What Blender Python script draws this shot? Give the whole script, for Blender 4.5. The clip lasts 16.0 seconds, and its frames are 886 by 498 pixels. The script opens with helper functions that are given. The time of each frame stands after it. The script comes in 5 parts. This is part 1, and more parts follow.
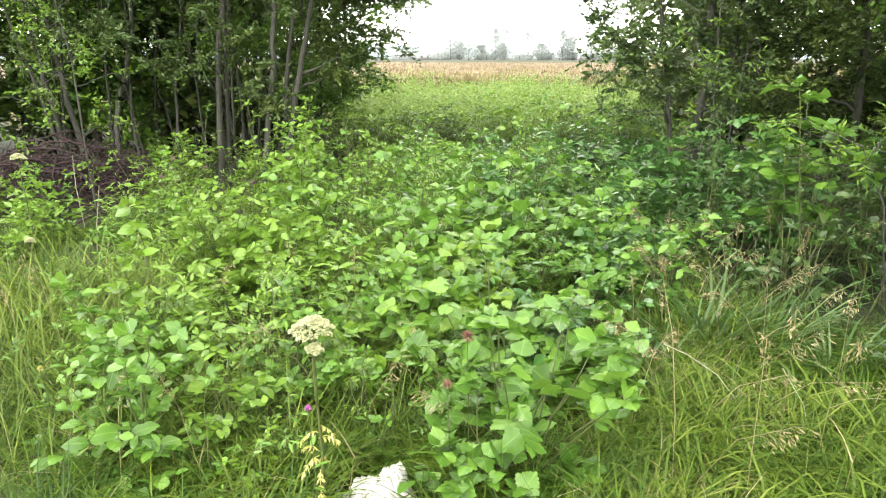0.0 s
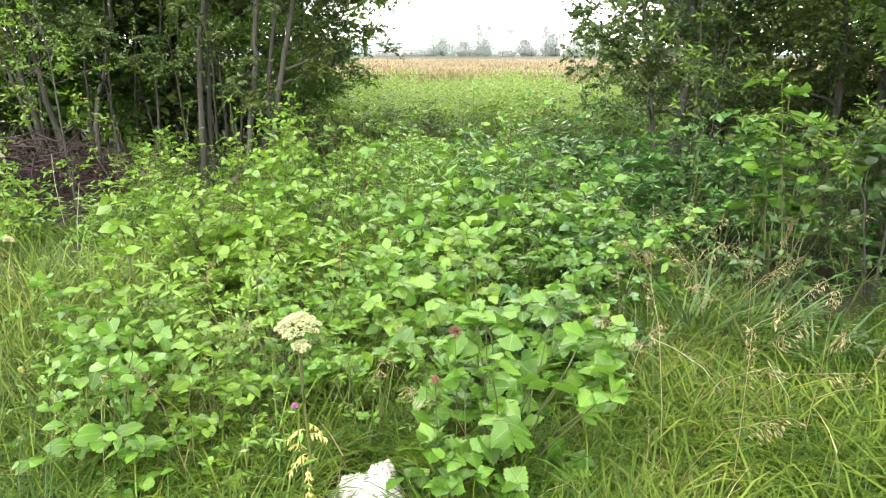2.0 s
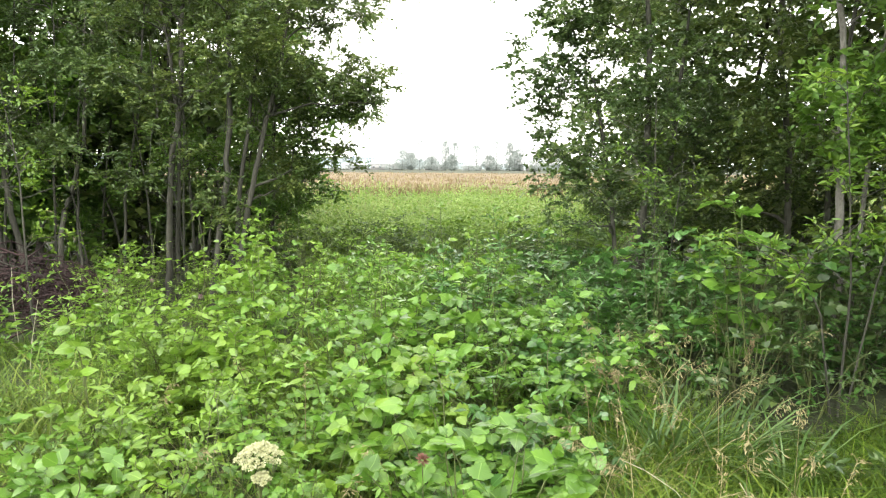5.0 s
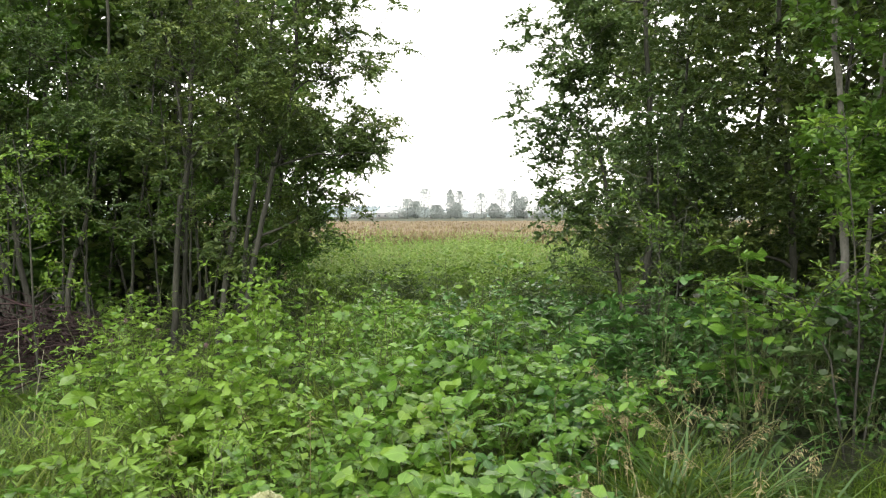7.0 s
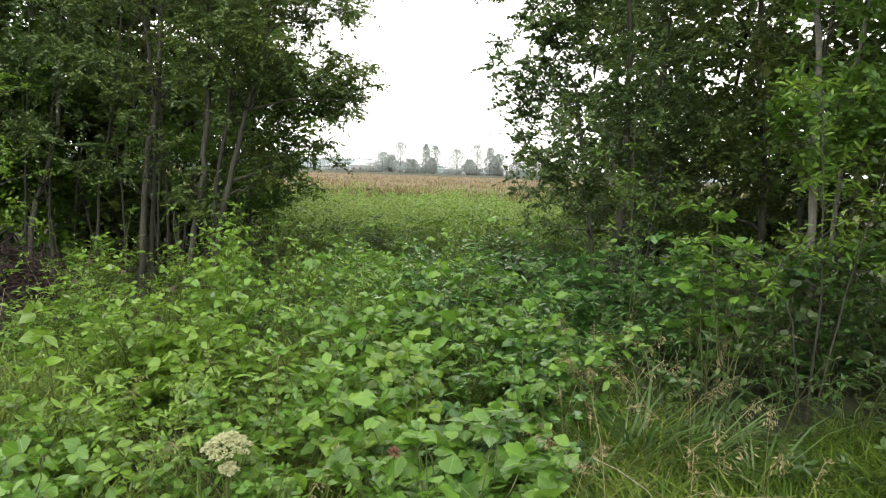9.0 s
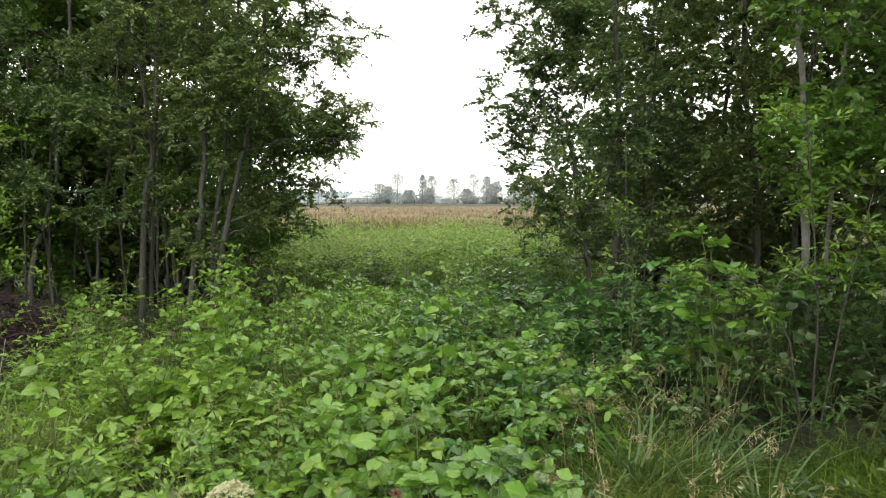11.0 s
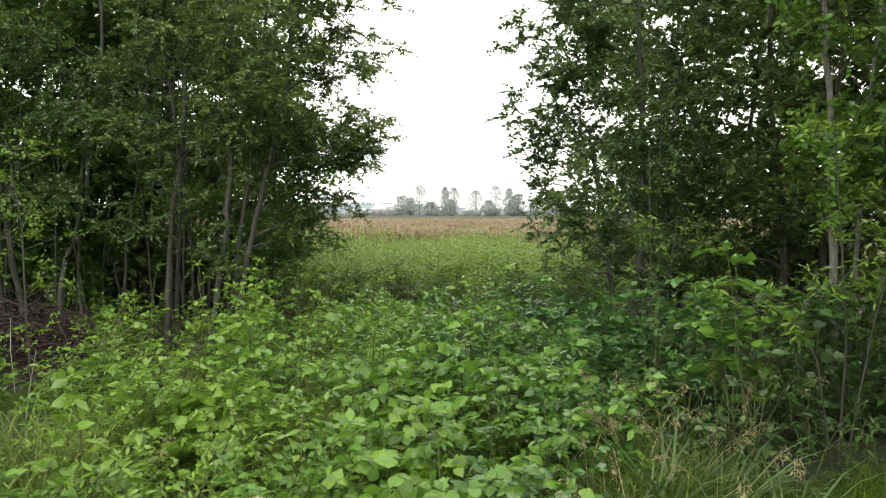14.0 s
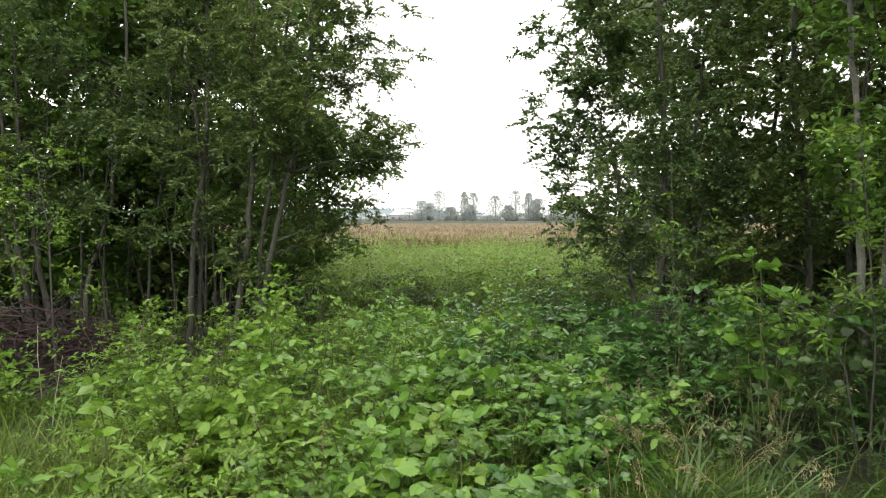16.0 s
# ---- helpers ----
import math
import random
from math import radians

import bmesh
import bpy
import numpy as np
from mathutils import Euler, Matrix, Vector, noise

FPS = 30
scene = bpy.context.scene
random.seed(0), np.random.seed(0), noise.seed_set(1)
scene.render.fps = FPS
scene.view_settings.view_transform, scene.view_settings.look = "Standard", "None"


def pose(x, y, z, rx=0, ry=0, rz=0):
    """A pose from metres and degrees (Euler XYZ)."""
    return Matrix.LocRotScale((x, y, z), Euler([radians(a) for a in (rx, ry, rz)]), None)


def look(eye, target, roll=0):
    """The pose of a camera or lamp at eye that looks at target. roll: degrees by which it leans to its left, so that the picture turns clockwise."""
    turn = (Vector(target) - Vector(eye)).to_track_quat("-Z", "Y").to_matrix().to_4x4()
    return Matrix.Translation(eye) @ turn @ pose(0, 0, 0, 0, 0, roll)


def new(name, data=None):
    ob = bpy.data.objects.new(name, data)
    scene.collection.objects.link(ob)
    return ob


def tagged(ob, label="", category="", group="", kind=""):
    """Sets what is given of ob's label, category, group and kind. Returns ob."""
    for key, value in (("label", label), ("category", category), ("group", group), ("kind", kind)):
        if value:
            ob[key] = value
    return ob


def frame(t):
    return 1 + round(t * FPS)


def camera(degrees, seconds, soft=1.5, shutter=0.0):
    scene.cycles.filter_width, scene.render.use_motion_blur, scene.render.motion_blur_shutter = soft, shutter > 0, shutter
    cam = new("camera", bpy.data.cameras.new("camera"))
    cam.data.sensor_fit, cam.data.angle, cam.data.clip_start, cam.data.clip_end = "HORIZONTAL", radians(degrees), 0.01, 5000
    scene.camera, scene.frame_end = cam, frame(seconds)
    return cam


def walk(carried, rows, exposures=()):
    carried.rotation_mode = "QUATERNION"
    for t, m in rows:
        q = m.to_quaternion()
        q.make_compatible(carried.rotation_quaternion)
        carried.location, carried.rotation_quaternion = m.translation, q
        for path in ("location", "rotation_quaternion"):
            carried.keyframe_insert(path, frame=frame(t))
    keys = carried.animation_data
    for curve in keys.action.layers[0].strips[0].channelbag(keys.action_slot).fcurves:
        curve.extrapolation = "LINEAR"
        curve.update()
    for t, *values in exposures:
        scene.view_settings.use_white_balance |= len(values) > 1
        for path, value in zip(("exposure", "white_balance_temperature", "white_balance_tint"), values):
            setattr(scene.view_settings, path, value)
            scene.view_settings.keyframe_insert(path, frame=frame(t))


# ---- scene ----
cam = camera(66.1, 16.0, soft=1.2)
PATH = [
    (0, (-0.015, 0.067, 1.601), (-0.015, 1.993, 1.059), 0.1),
    (0.5, (-0.012, 0.073, 1.6), (-0.007, 1.998, 1.057), -0.1),
    (1, (-0.014, 0.084, 1.595), (-0.002, 2.008, 1.051), -0.4),
    (1.5, (-0.018, 0.082, 1.592), (0.009, 2.006, 1.046), -0.2),
    (2, (-0.022, 0.077, 1.593), (0.023, 1.999, 1.042), 0.0),
    (2.5, (-0.021, 0.085, 1.593), (0.036, 2.005, 1.037), 0.1),
    (3, (-0.023, 0.084, 1.595), (0.048, 2.003, 1.035), 0.3),
    (3.5, (-0.023, 0.081, 1.595), (0.058, 1.999, 1.033), 0.4),
    (4, (-0.022, 0.079, 1.597), (0.064, 1.996, 1.035), 0.7),
    (4.1, (-0.023, 0.081, 1.601), (0.069, 2.003, 1.065), 0.83),
    (4.2, (-0.025, 0.085, 1.61), (0.081, 2.021, 1.135), 1.14),
    (4.3, (-0.027, 0.09, 1.621), (0.096, 2.043, 1.221), 1.53),
    (4.4, (-0.028, 0.093, 1.628), (0.105, 2.057, 1.275), 1.77),
    (4.5, (-0.029, 0.095, 1.632), (0.11, 2.064, 1.305), 1.9),
    (5, (-0.022, 0.076, 1.64), (0.119, 2.057, 1.404), 0.5),
    (7.3, (-0.02, 0.058, 1.635), (0.103, 2.052, 1.54), -0.1),
    (7.5, (-0.01, 0.06, 1.635), (0.111, 2.053, 1.53), -0.1),
    (8, (-0.006, 0.068, 1.629), (0.123, 2.058, 1.468), 0.8),
    (8.5, (-0.014, 0.082, 1.605), (0.125, 2.062, 1.353), 1.5),
    (9, (-0.014, 0.088, 1.601), (0.19, 2.064, 1.376), 2.0),
    (9.2, (-0.014, 0.091, 1.611), (0.231, 2.067, 1.421), 1.4),
    (11.3, (0.009, 0.039, 1.647), (0.19, 2.026, 1.507), -0.8),
    (11.5, (0.016, 0.035, 1.648), (0.174, 2.023, 1.493), -1.5),
    (12, (0.017, 0.042, 1.643), (0.163, 2.028, 1.464), -1.6),
    (12.5, (0.02, 0.048, 1.649), (0.205, 2.033, 1.493), 0.5),
    (13, (0.005, 0.041, 1.661), (0.191, 2.029, 1.537), 0.8),
    (13.5, (0.0, 0.037, 1.665), (0.164, 2.027, 1.55), 0.6),
    (14, (-0.005, 0.033, 1.674), (0.136, 2.025, 1.569), 0.2),
    (14.5, (-0.002, 0.026, 1.675), (0.121, 2.019, 1.575), -0.1),
    (15, (-0.012, 0.024, 1.682), (0.102, 2.019, 1.585), 0.0),
    (15.5, (-0.016, 0.026, 1.684), (0.085, 2.022, 1.592), 0.0),
    (16, (-0.012, 0.039, 1.684), (0.072, 2.036, 1.594), 0.0),
]
# ---- look ----
SKY_STRENGTH = 0.12
EXPOSURES = [(0.0, 2.27), (4.0, 2.27), (4.5, 2.24), (5.2, 1.99), (7.5, 1.31), (8.5, 1.23), (16.0, 1.16)]
walk(cam, [(t, look(eye, target, roll)) for t, eye, target, roll in PATH], EXPOSURES)

# Overcast summer day with drizzle: a bright grey sky and a very soft sun.
world = bpy.data.worlds.new("overcast_sky")
scene.world = world
world.use_nodes = True
wn, wl = world.node_tree.nodes, world.node_tree.links
wn.clear()
sky = wn.new("ShaderNodeTexSky")
sky.sky_type = "NISHITA"
sky.sun_disc = False
sky.sun_elevation, sky.sun_rotation = radians(48), radians(200)
sky.dust_density, sky.air_density, sky.altitude = 1.0, 1.0, 60
hsv = wn.new("ShaderNodeHueSaturation")
hsv.inputs["Saturation"].default_value = 0.12
bg = wn.new("ShaderNodeBackground")
bg.inputs["Strength"].default_value = SKY_STRENGTH
wo = wn.new("ShaderNodeOutputWorld")
wl.new(sky.outputs[0], hsv.inputs["Color"])
# the even cloud layer lies over the clear sky's gradient
cloud = wn.new("ShaderNodeMix")
cloud.data_type = "RGBA"
cloud.inputs[0].default_value = 0.7
cloud.inputs[7].default_value = (10.2, 9.9, 9.3, 1)
wl.new(hsv.outputs[0], cloud.inputs[6])
wl.new(cloud.outputs[2], bg.inputs["Color"])
wl.new(bg.outputs[0], wo.inputs["Surface"])

sun_data = bpy.data.lights.new("sun", "SUN")
sun_data.energy, sun_data.angle, sun_data.color = 1.0, radians(40), (1.0, 0.97, 0.93)
sun = new("sun", sun_data)
sun.rotation_euler = (radians(42), 0, radians(-20))


# ---- materials ----
def nodes_of(name):
    m = bpy.data.materials.new(name)
    m.use_nodes = True
    t = m.node_tree
    t.nodes.clear()
    out = t.nodes.new("ShaderNodeOutputMaterial")
    bsdf = t.nodes.new("ShaderNodeBsdfPrincipled")
    return m, t, out, bsdf


def ramp(t, stops):
    r = t.nodes.new("ShaderNodeValToRGB")
    e = r.color_ramp.elements
    while len(e) < len(stops):
        e.new(0.5)
    for el, (p, c) in zip(e, stops):
        el.position, el.color = p, (*c, 1)
    return r


def math_node(t, op, a, b=None):
    n = t.nodes.new("ShaderNodeMath")
    n.operation = op
    for i, v in enumerate((a, b)):
        if v is None:
            continue
        if isinstance(v, (int, float)):
            n.inputs[i].default_value = v
        else:
            t.links.new(v, n.inputs[i])
    return n.outputs[0]


def mix_color(t, fac, a, b, blend="MIX"):
    n = t.nodes.new("ShaderNodeMix")
    n.data_type, n.blend_type = "RGBA", blend
    for i, v in ((0, fac), (6, a), (7, b)):
        if isinstance(v, (int, float)):
            n.inputs[i].default_value = v
        elif isinstance(v, tuple):
            n.inputs[i].default_value = (*v, 1)
        else:
            t.links.new(v, n.inputs[i])
    return n.outputs[2]


def noise_tex(t, scale, detail=3, coord="Object", stretch=None):
    c = t.nodes.new("ShaderNodeTexCoord")
    n = t.nodes.new("ShaderNodeTexNoise")
    n.inputs["Scale"].default_value, n.inputs["Detail"].default_value = scale, detail
    if stretch:
        mp = t.nodes.new("ShaderNodeMapping")
        mp.inputs["Scale"].default_value = stretch
        t.links.new(c.outputs[coord], mp.inputs[0])
        t.links.new(mp.outputs[0], n.inputs["Vector"])
    else:
        t.links.new(c.outputs[coord], n.inputs["Vector"])
    return n.outputs["Fac"]


def leaf_material(name, dark, mid, light, rough=0.42, glow=0.3, veins=True, blemish=0.12, patch_size=0.9, patchy=0.4, wet=0.0, sheen=0.5):
    """Leaf blade: colour varies from leaf to leaf, midrib and side veins, some light passes through."""
    m, t, out, bsdf = nodes_of(name)
    geo, info = t.nodes.new("ShaderNodeNewGeometry"), t.nodes.new("ShaderNodeObjectInfo")
    rnd = math_node(t, "FRACT", math_node(t, "ADD", geo.outputs["Random Per Island"], info.outputs["Random"]))
    patch = math_node(t, "MULTIPLY_ADD", noise_tex(t, patch_size, 2), 2.2)
    patch.node.inputs[2].default_value = -0.6
    patch.node.use_clamp = True
    mixed = math_node(t, "ADD", math_node(t, "MULTIPLY", rnd, 1 - patchy), math_node(t, "MULTIPLY", patch, patchy))
    r = ramp(t, [(0.15, dark), (0.5, mid), (0.85, light)])
    t.links.new(mixed, r.inputs[0])
    col = r.outputs[0]
    spots = noise_tex(t, 60, 4)
    spot_r = ramp(t, [(0.62, (0, 0, 0)), (0.72, (1, 1, 1))])
    t.links.new(spots, spot_r.inputs[0])
    col = mix_color(t, math_node(t, "MULTIPLY", spot_r.outputs[0], blemish), col, (0.16, 0.13, 0.05))
    if veins:
        uv = t.nodes.new("ShaderNodeUVMap")
        sep = t.nodes.new("ShaderNodeSeparateXYZ")
        t.links.new(uv.outputs[0], sep.inputs[0])
        au = math_node(t, "ABSOLUTE", sep.outputs[0])
        rib = math_node(t, "LESS_THAN", au, 0.018)
        wave = math_node(t, "SINE", math_node(t, "MULTIPLY", math_node(t, "SUBTRACT", sep.outputs[1], math_node(t, "MULTIPLY", au, 0.9)), 60.0))
        side = math_node(t, "MULTIPLY", math_node(t, "GREATER_THAN", wave, 0.93), 0.22)
        vein = math_node(t, "MAXIMUM", rib, side)
        col = mix_color(t, math_node(t, "MULTIPLY", vein, 0.35), col, tuple(min(1, 1.5 * v + 0.04) for v in light))
        bump = t.nodes.new("ShaderNodeBump")
        bump.inputs["Strength"].default_value, bump.inputs["Distance"].default_value = 0.12, 0.002
        t.links.new(wave, bump.inputs["Height"])
        t.links.new(bump.outputs[0], bsdf.inputs["Normal"])
    t.links.new(col, bsdf.inputs["Base Color"])
    bsdf.inputs["Roughness"].default_value = rough
    bsdf.inputs["Specular IOR Level"].default_value = sheen
    bsdf.inputs["Coat Weight"].default_value, bsdf.inputs["Coat Roughness"].default_value = wet, 0.11
    tr = t.nodes.new("ShaderNodeBsdfTranslucent")
    t.links.new(mix_color(t, 0.5, col, tuple(light)), tr.inputs[0])
    mixs = t.nodes.new("ShaderNodeMixShader")
    mixs.inputs[0].default_value = glow
    t.links.new(bsdf.outputs[0], mixs.inputs[1])
    t.links.new(tr.outputs[0], mixs.inputs[2])
    t.links.new(mixs.outputs[0], out.inputs[0])
    return m


def rough_material(name, a, b, c, scale=8, rough=0.9, bump=0.4, stretch=None, fine=60, distance=0.01):
    """Bark, soil, cloth, plaster: two scales of noise in colour and relief."""
    m, t, out, bsdf = nodes_of(name)
    big, small = noise_tex(t, scale, 4, stretch=stretch), noise_tex(t, fine, 3, stretch=stretch)
    r = ramp(t, [(0.3, a), (0.5, b), (0.72, c)])
    t.links.new(math_node(t, "ADD", math_node(t, "MULTIPLY", big, 0.65), math_node(t, "MULTIPLY", small, 0.35)), r.inputs[0])
    info = t.nodes.new("ShaderNodeObjectInfo")
    shade = math_node(t, "ADD", math_node(t, "MULTIPLY", info.outputs["Random"], 0.3), 0.85)
    comb = t.nodes.new("ShaderNodeCombineColor")
    for i in range(3):
        t.links.new(shade, comb.inputs[i])
    t.links.new(mix_color(t, 1.0, r.outputs[0], comb.outputs[0], "MULTIPLY"), bsdf.inputs["Base Color"])
    bsdf.inputs["Roughness"].default_value = rough
    bn = t.nodes.new("ShaderNodeBump")
    bn.inputs["Strength"].default_value, bn.inputs["Distance"].default_value = bump, distance
    t.links.new(math_node(t, "ADD", big, small), bn.inputs["Height"])
    t.links.new(bn.outputs[0], bsdf.inputs["Normal"])
    t.links.new(bsdf.outputs[0], out.inputs[0])
    return m


M_SHRUB_LIGHT = leaf_material("leaf_light_green", (0.074, 0.150, 0.012), (0.142, 0.265, 0.024), (0.215, 0.345, 0.05), glow=0.40, rough=0.36, wet=0.40, sheen=0.4, blemish=0.22)
M_SHRUB_MID = leaf_material("leaf_mid_green", (0.050, 0.118, 0.014), (0.104, 0.228, 0.028), (0.180, 0.325, 0.044), glow=0.40, rough=0.36, wet=0.40, sheen=0.4, blemish=0.22)
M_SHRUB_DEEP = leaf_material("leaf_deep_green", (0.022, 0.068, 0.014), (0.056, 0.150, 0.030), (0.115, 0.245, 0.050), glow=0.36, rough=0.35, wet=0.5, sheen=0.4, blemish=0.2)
# strong patch tone doubles as lit and dark clumps of the crowns
M_TREE = leaf_material("leaf_tree", (0.024, 0.050, 0.012), (0.064, 0.110, 0.026), (0.168, 0.222, 0.050), veins=False, rough=0.42, glow=0.36, patch_size=1.9, patchy=0.6)
# also given to undergrowth and meadow-edge clumps as a shade tone
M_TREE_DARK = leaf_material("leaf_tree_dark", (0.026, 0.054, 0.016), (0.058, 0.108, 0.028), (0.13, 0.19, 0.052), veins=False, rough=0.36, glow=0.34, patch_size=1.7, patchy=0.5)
M_ASPEN = leaf_material("leaf_aspen", (0.030, 0.075, 0.010), (0.070, 0.155, 0.018), (0.15, 0.26, 0.035), veins=False, rough=0.42, glow=0.38, patch_size=1.2, patchy=0.5)
M_WILLOW = leaf_material("leaf_willow", (0.065, 0.138, 0.013), (0.115, 0.215, 0.020), (0.19, 0.295, 0.034), veins=False, glow=0.4)
M_GRASS = leaf_material("grass_green", (0.014, 0.044, 0.003), (0.042, 0.092, 0.006), (0.12, 0.18, 0.016), veins=False, rough=0.5, sheen=0.25, glow=0.2, patch_size=1.6, patchy=0.3)
M_GRASS_LIGHT = leaf_material("grass_light_green", (0.035, 0.075, 0.007), (0.080, 0.138, 0.013), (0.175, 0.225, 0.034), veins=False, rough=0.5, sheen=0.3, glow=0.3, patch_size=1.1, patchy=0.4)
M_GRASS_DRY = leaf_material("grass_straw", (0.15, 0.125, 0.055), (0.26, 0.225, 0.11), (0.38, 0.335, 0.19), veins=False, rough=0.7)
M_SEDGE = leaf_material("sedge_blue_green", (0.030, 0.070, 0.014), (0.070, 0.140, 0.034), (0.15, 0.23, 0.075), veins=False, rough=0.42, glow=0.3)
M_MEADOW = leaf_material("meadow_herb", (0.060, 0.125, 0.020), (0.175, 0.285, 0.056), (0.32, 0.43, 0.12), veins=False, rough=0.55, glow=0.42, patch_size=1.1, patchy=0.6)
M_BROWN = leaf_material("reed_grass_brown", (0.105, 0.074, 0.036), (0.165, 0.118, 0.058), (0.235, 0.19, 0.095), veins=False, rough=0.8, glow=0.2, patch_size=0.35, patchy=0.6)
# pale grey leaf colour carries the haze over the field
M_FAR_HAZED = leaf_material("leaf_far_hazed", (0.25, 0.285, 0.27), (0.295, 0.33, 0.312), (0.34, 0.375, 0.352), veins=False, rough=0.9, glow=0.2)
M_YELLOW = leaf_material("leaf_yellowed", (0.33, 0.31, 0.08), (0.48, 0.44, 0.13), (0.62, 0.58, 0.25), veins=False)
M_CREAM = leaf_material("umbel_cream", (0.34, 0.36, 0.18), (0.47, 0.48, 0.28), (0.60, 0.60, 0.40), veins=False, rough=0.7)
M_PURPLE = leaf_material("petal_purple", (0.24, 0.07, 0.20), (0.34, 0.10, 0.28), (0.44, 0.16, 0.36), veins=False)
M_MAUVE = leaf_material("petal_faded_mauve", (0.13, 0.085, 0.085), (0.19, 0.12, 0.135), (0.26, 0.17, 0.19), veins=False)
M_RED = leaf_material("leaf_red", (0.17, 0.075, 0.055), (0.24, 0.11, 0.085), (0.30, 0.17, 0.13), veins=False)
M_STEM = rough_material("stem_green_brown", (0.045, 0.042, 0.015), (0.062, 0.078, 0.020), (0.085, 0.12, 0.030), scale=12, rough=0.6, bump=0.2)
M_BARK = rough_material("bark_grey_brown", (0.020, 0.020, 0.014), (0.038, 0.038, 0.028), (0.084, 0.083, 0.063), scale=7, stretch=(1, 1, 0.25), bump=0.7)
M_BARK_PALE = rough_material("bark_pale_grey", (0.06, 0.057, 0.048), (0.12, 0.115, 0.098), (0.22, 0.21, 0.185), scale=6, stretch=(1, 1, 0.6), bump=0.5)
M_SOIL = rough_material("soil_and_litter", (0.015, 0.014, 0.007), (0.022, 0.029, 0.009), (0.032, 0.048, 0.012), scale=2.5, fine=30, bump=0.8, distance=0.04)
M_BRUSH = rough_material("dead_twigs", (0.013, 0.006, 0.006), (0.026, 0.012, 0.012), (0.05, 0.027, 0.025), scale=5, rough=0.85)
M_BLEACHED = rough_material("bleached_stem", (0.20, 0.18, 0.13), (0.30, 0.28, 0.21), (0.42, 0.40, 0.32), scale=15, rough=0.7, bump=0.2)
M_BAG = rough_material("white_plastic_fabric", (0.24, 0.23, 0.20), (0.42, 0.41, 0.38), (0.52, 0.51, 0.48), scale=9, rough=0.5, bump=0.5)
# forest tinted blue-grey: the horizon's haze is in its colour
M_RIDGE_HAZED = rough_material("far_forest_hazed", (0.15, 0.19, 0.20), (0.18, 0.225, 0.235), (0.21, 0.255, 0.265), scale=0.02, fine=0.1, rough=1.0, bump=0.0)
M_PLASTER = rough_material("pale_plaster", (0.27, 0.27, 0.265), (0.31, 0.31, 0.305), (0.35, 0.35, 0.345), scale=0.3, fine=2, rough=0.8, bump=0.05)
M_ROOF = rough_material("pale_sheet_roof", (0.44, 0.45, 0.46), (0.50, 0.51, 0.52), (0.56, 0.57, 0.58), scale=0.2, fine=1.5, rough=0.5, bump=0.05)
M_GLASS_DARK = rough_material("dark_window", (0.10, 0.11, 0.12), (0.13, 0.14, 0.15), (0.16, 0.17, 0.18), scale=0.5, rough=0.15, bump=0.0)


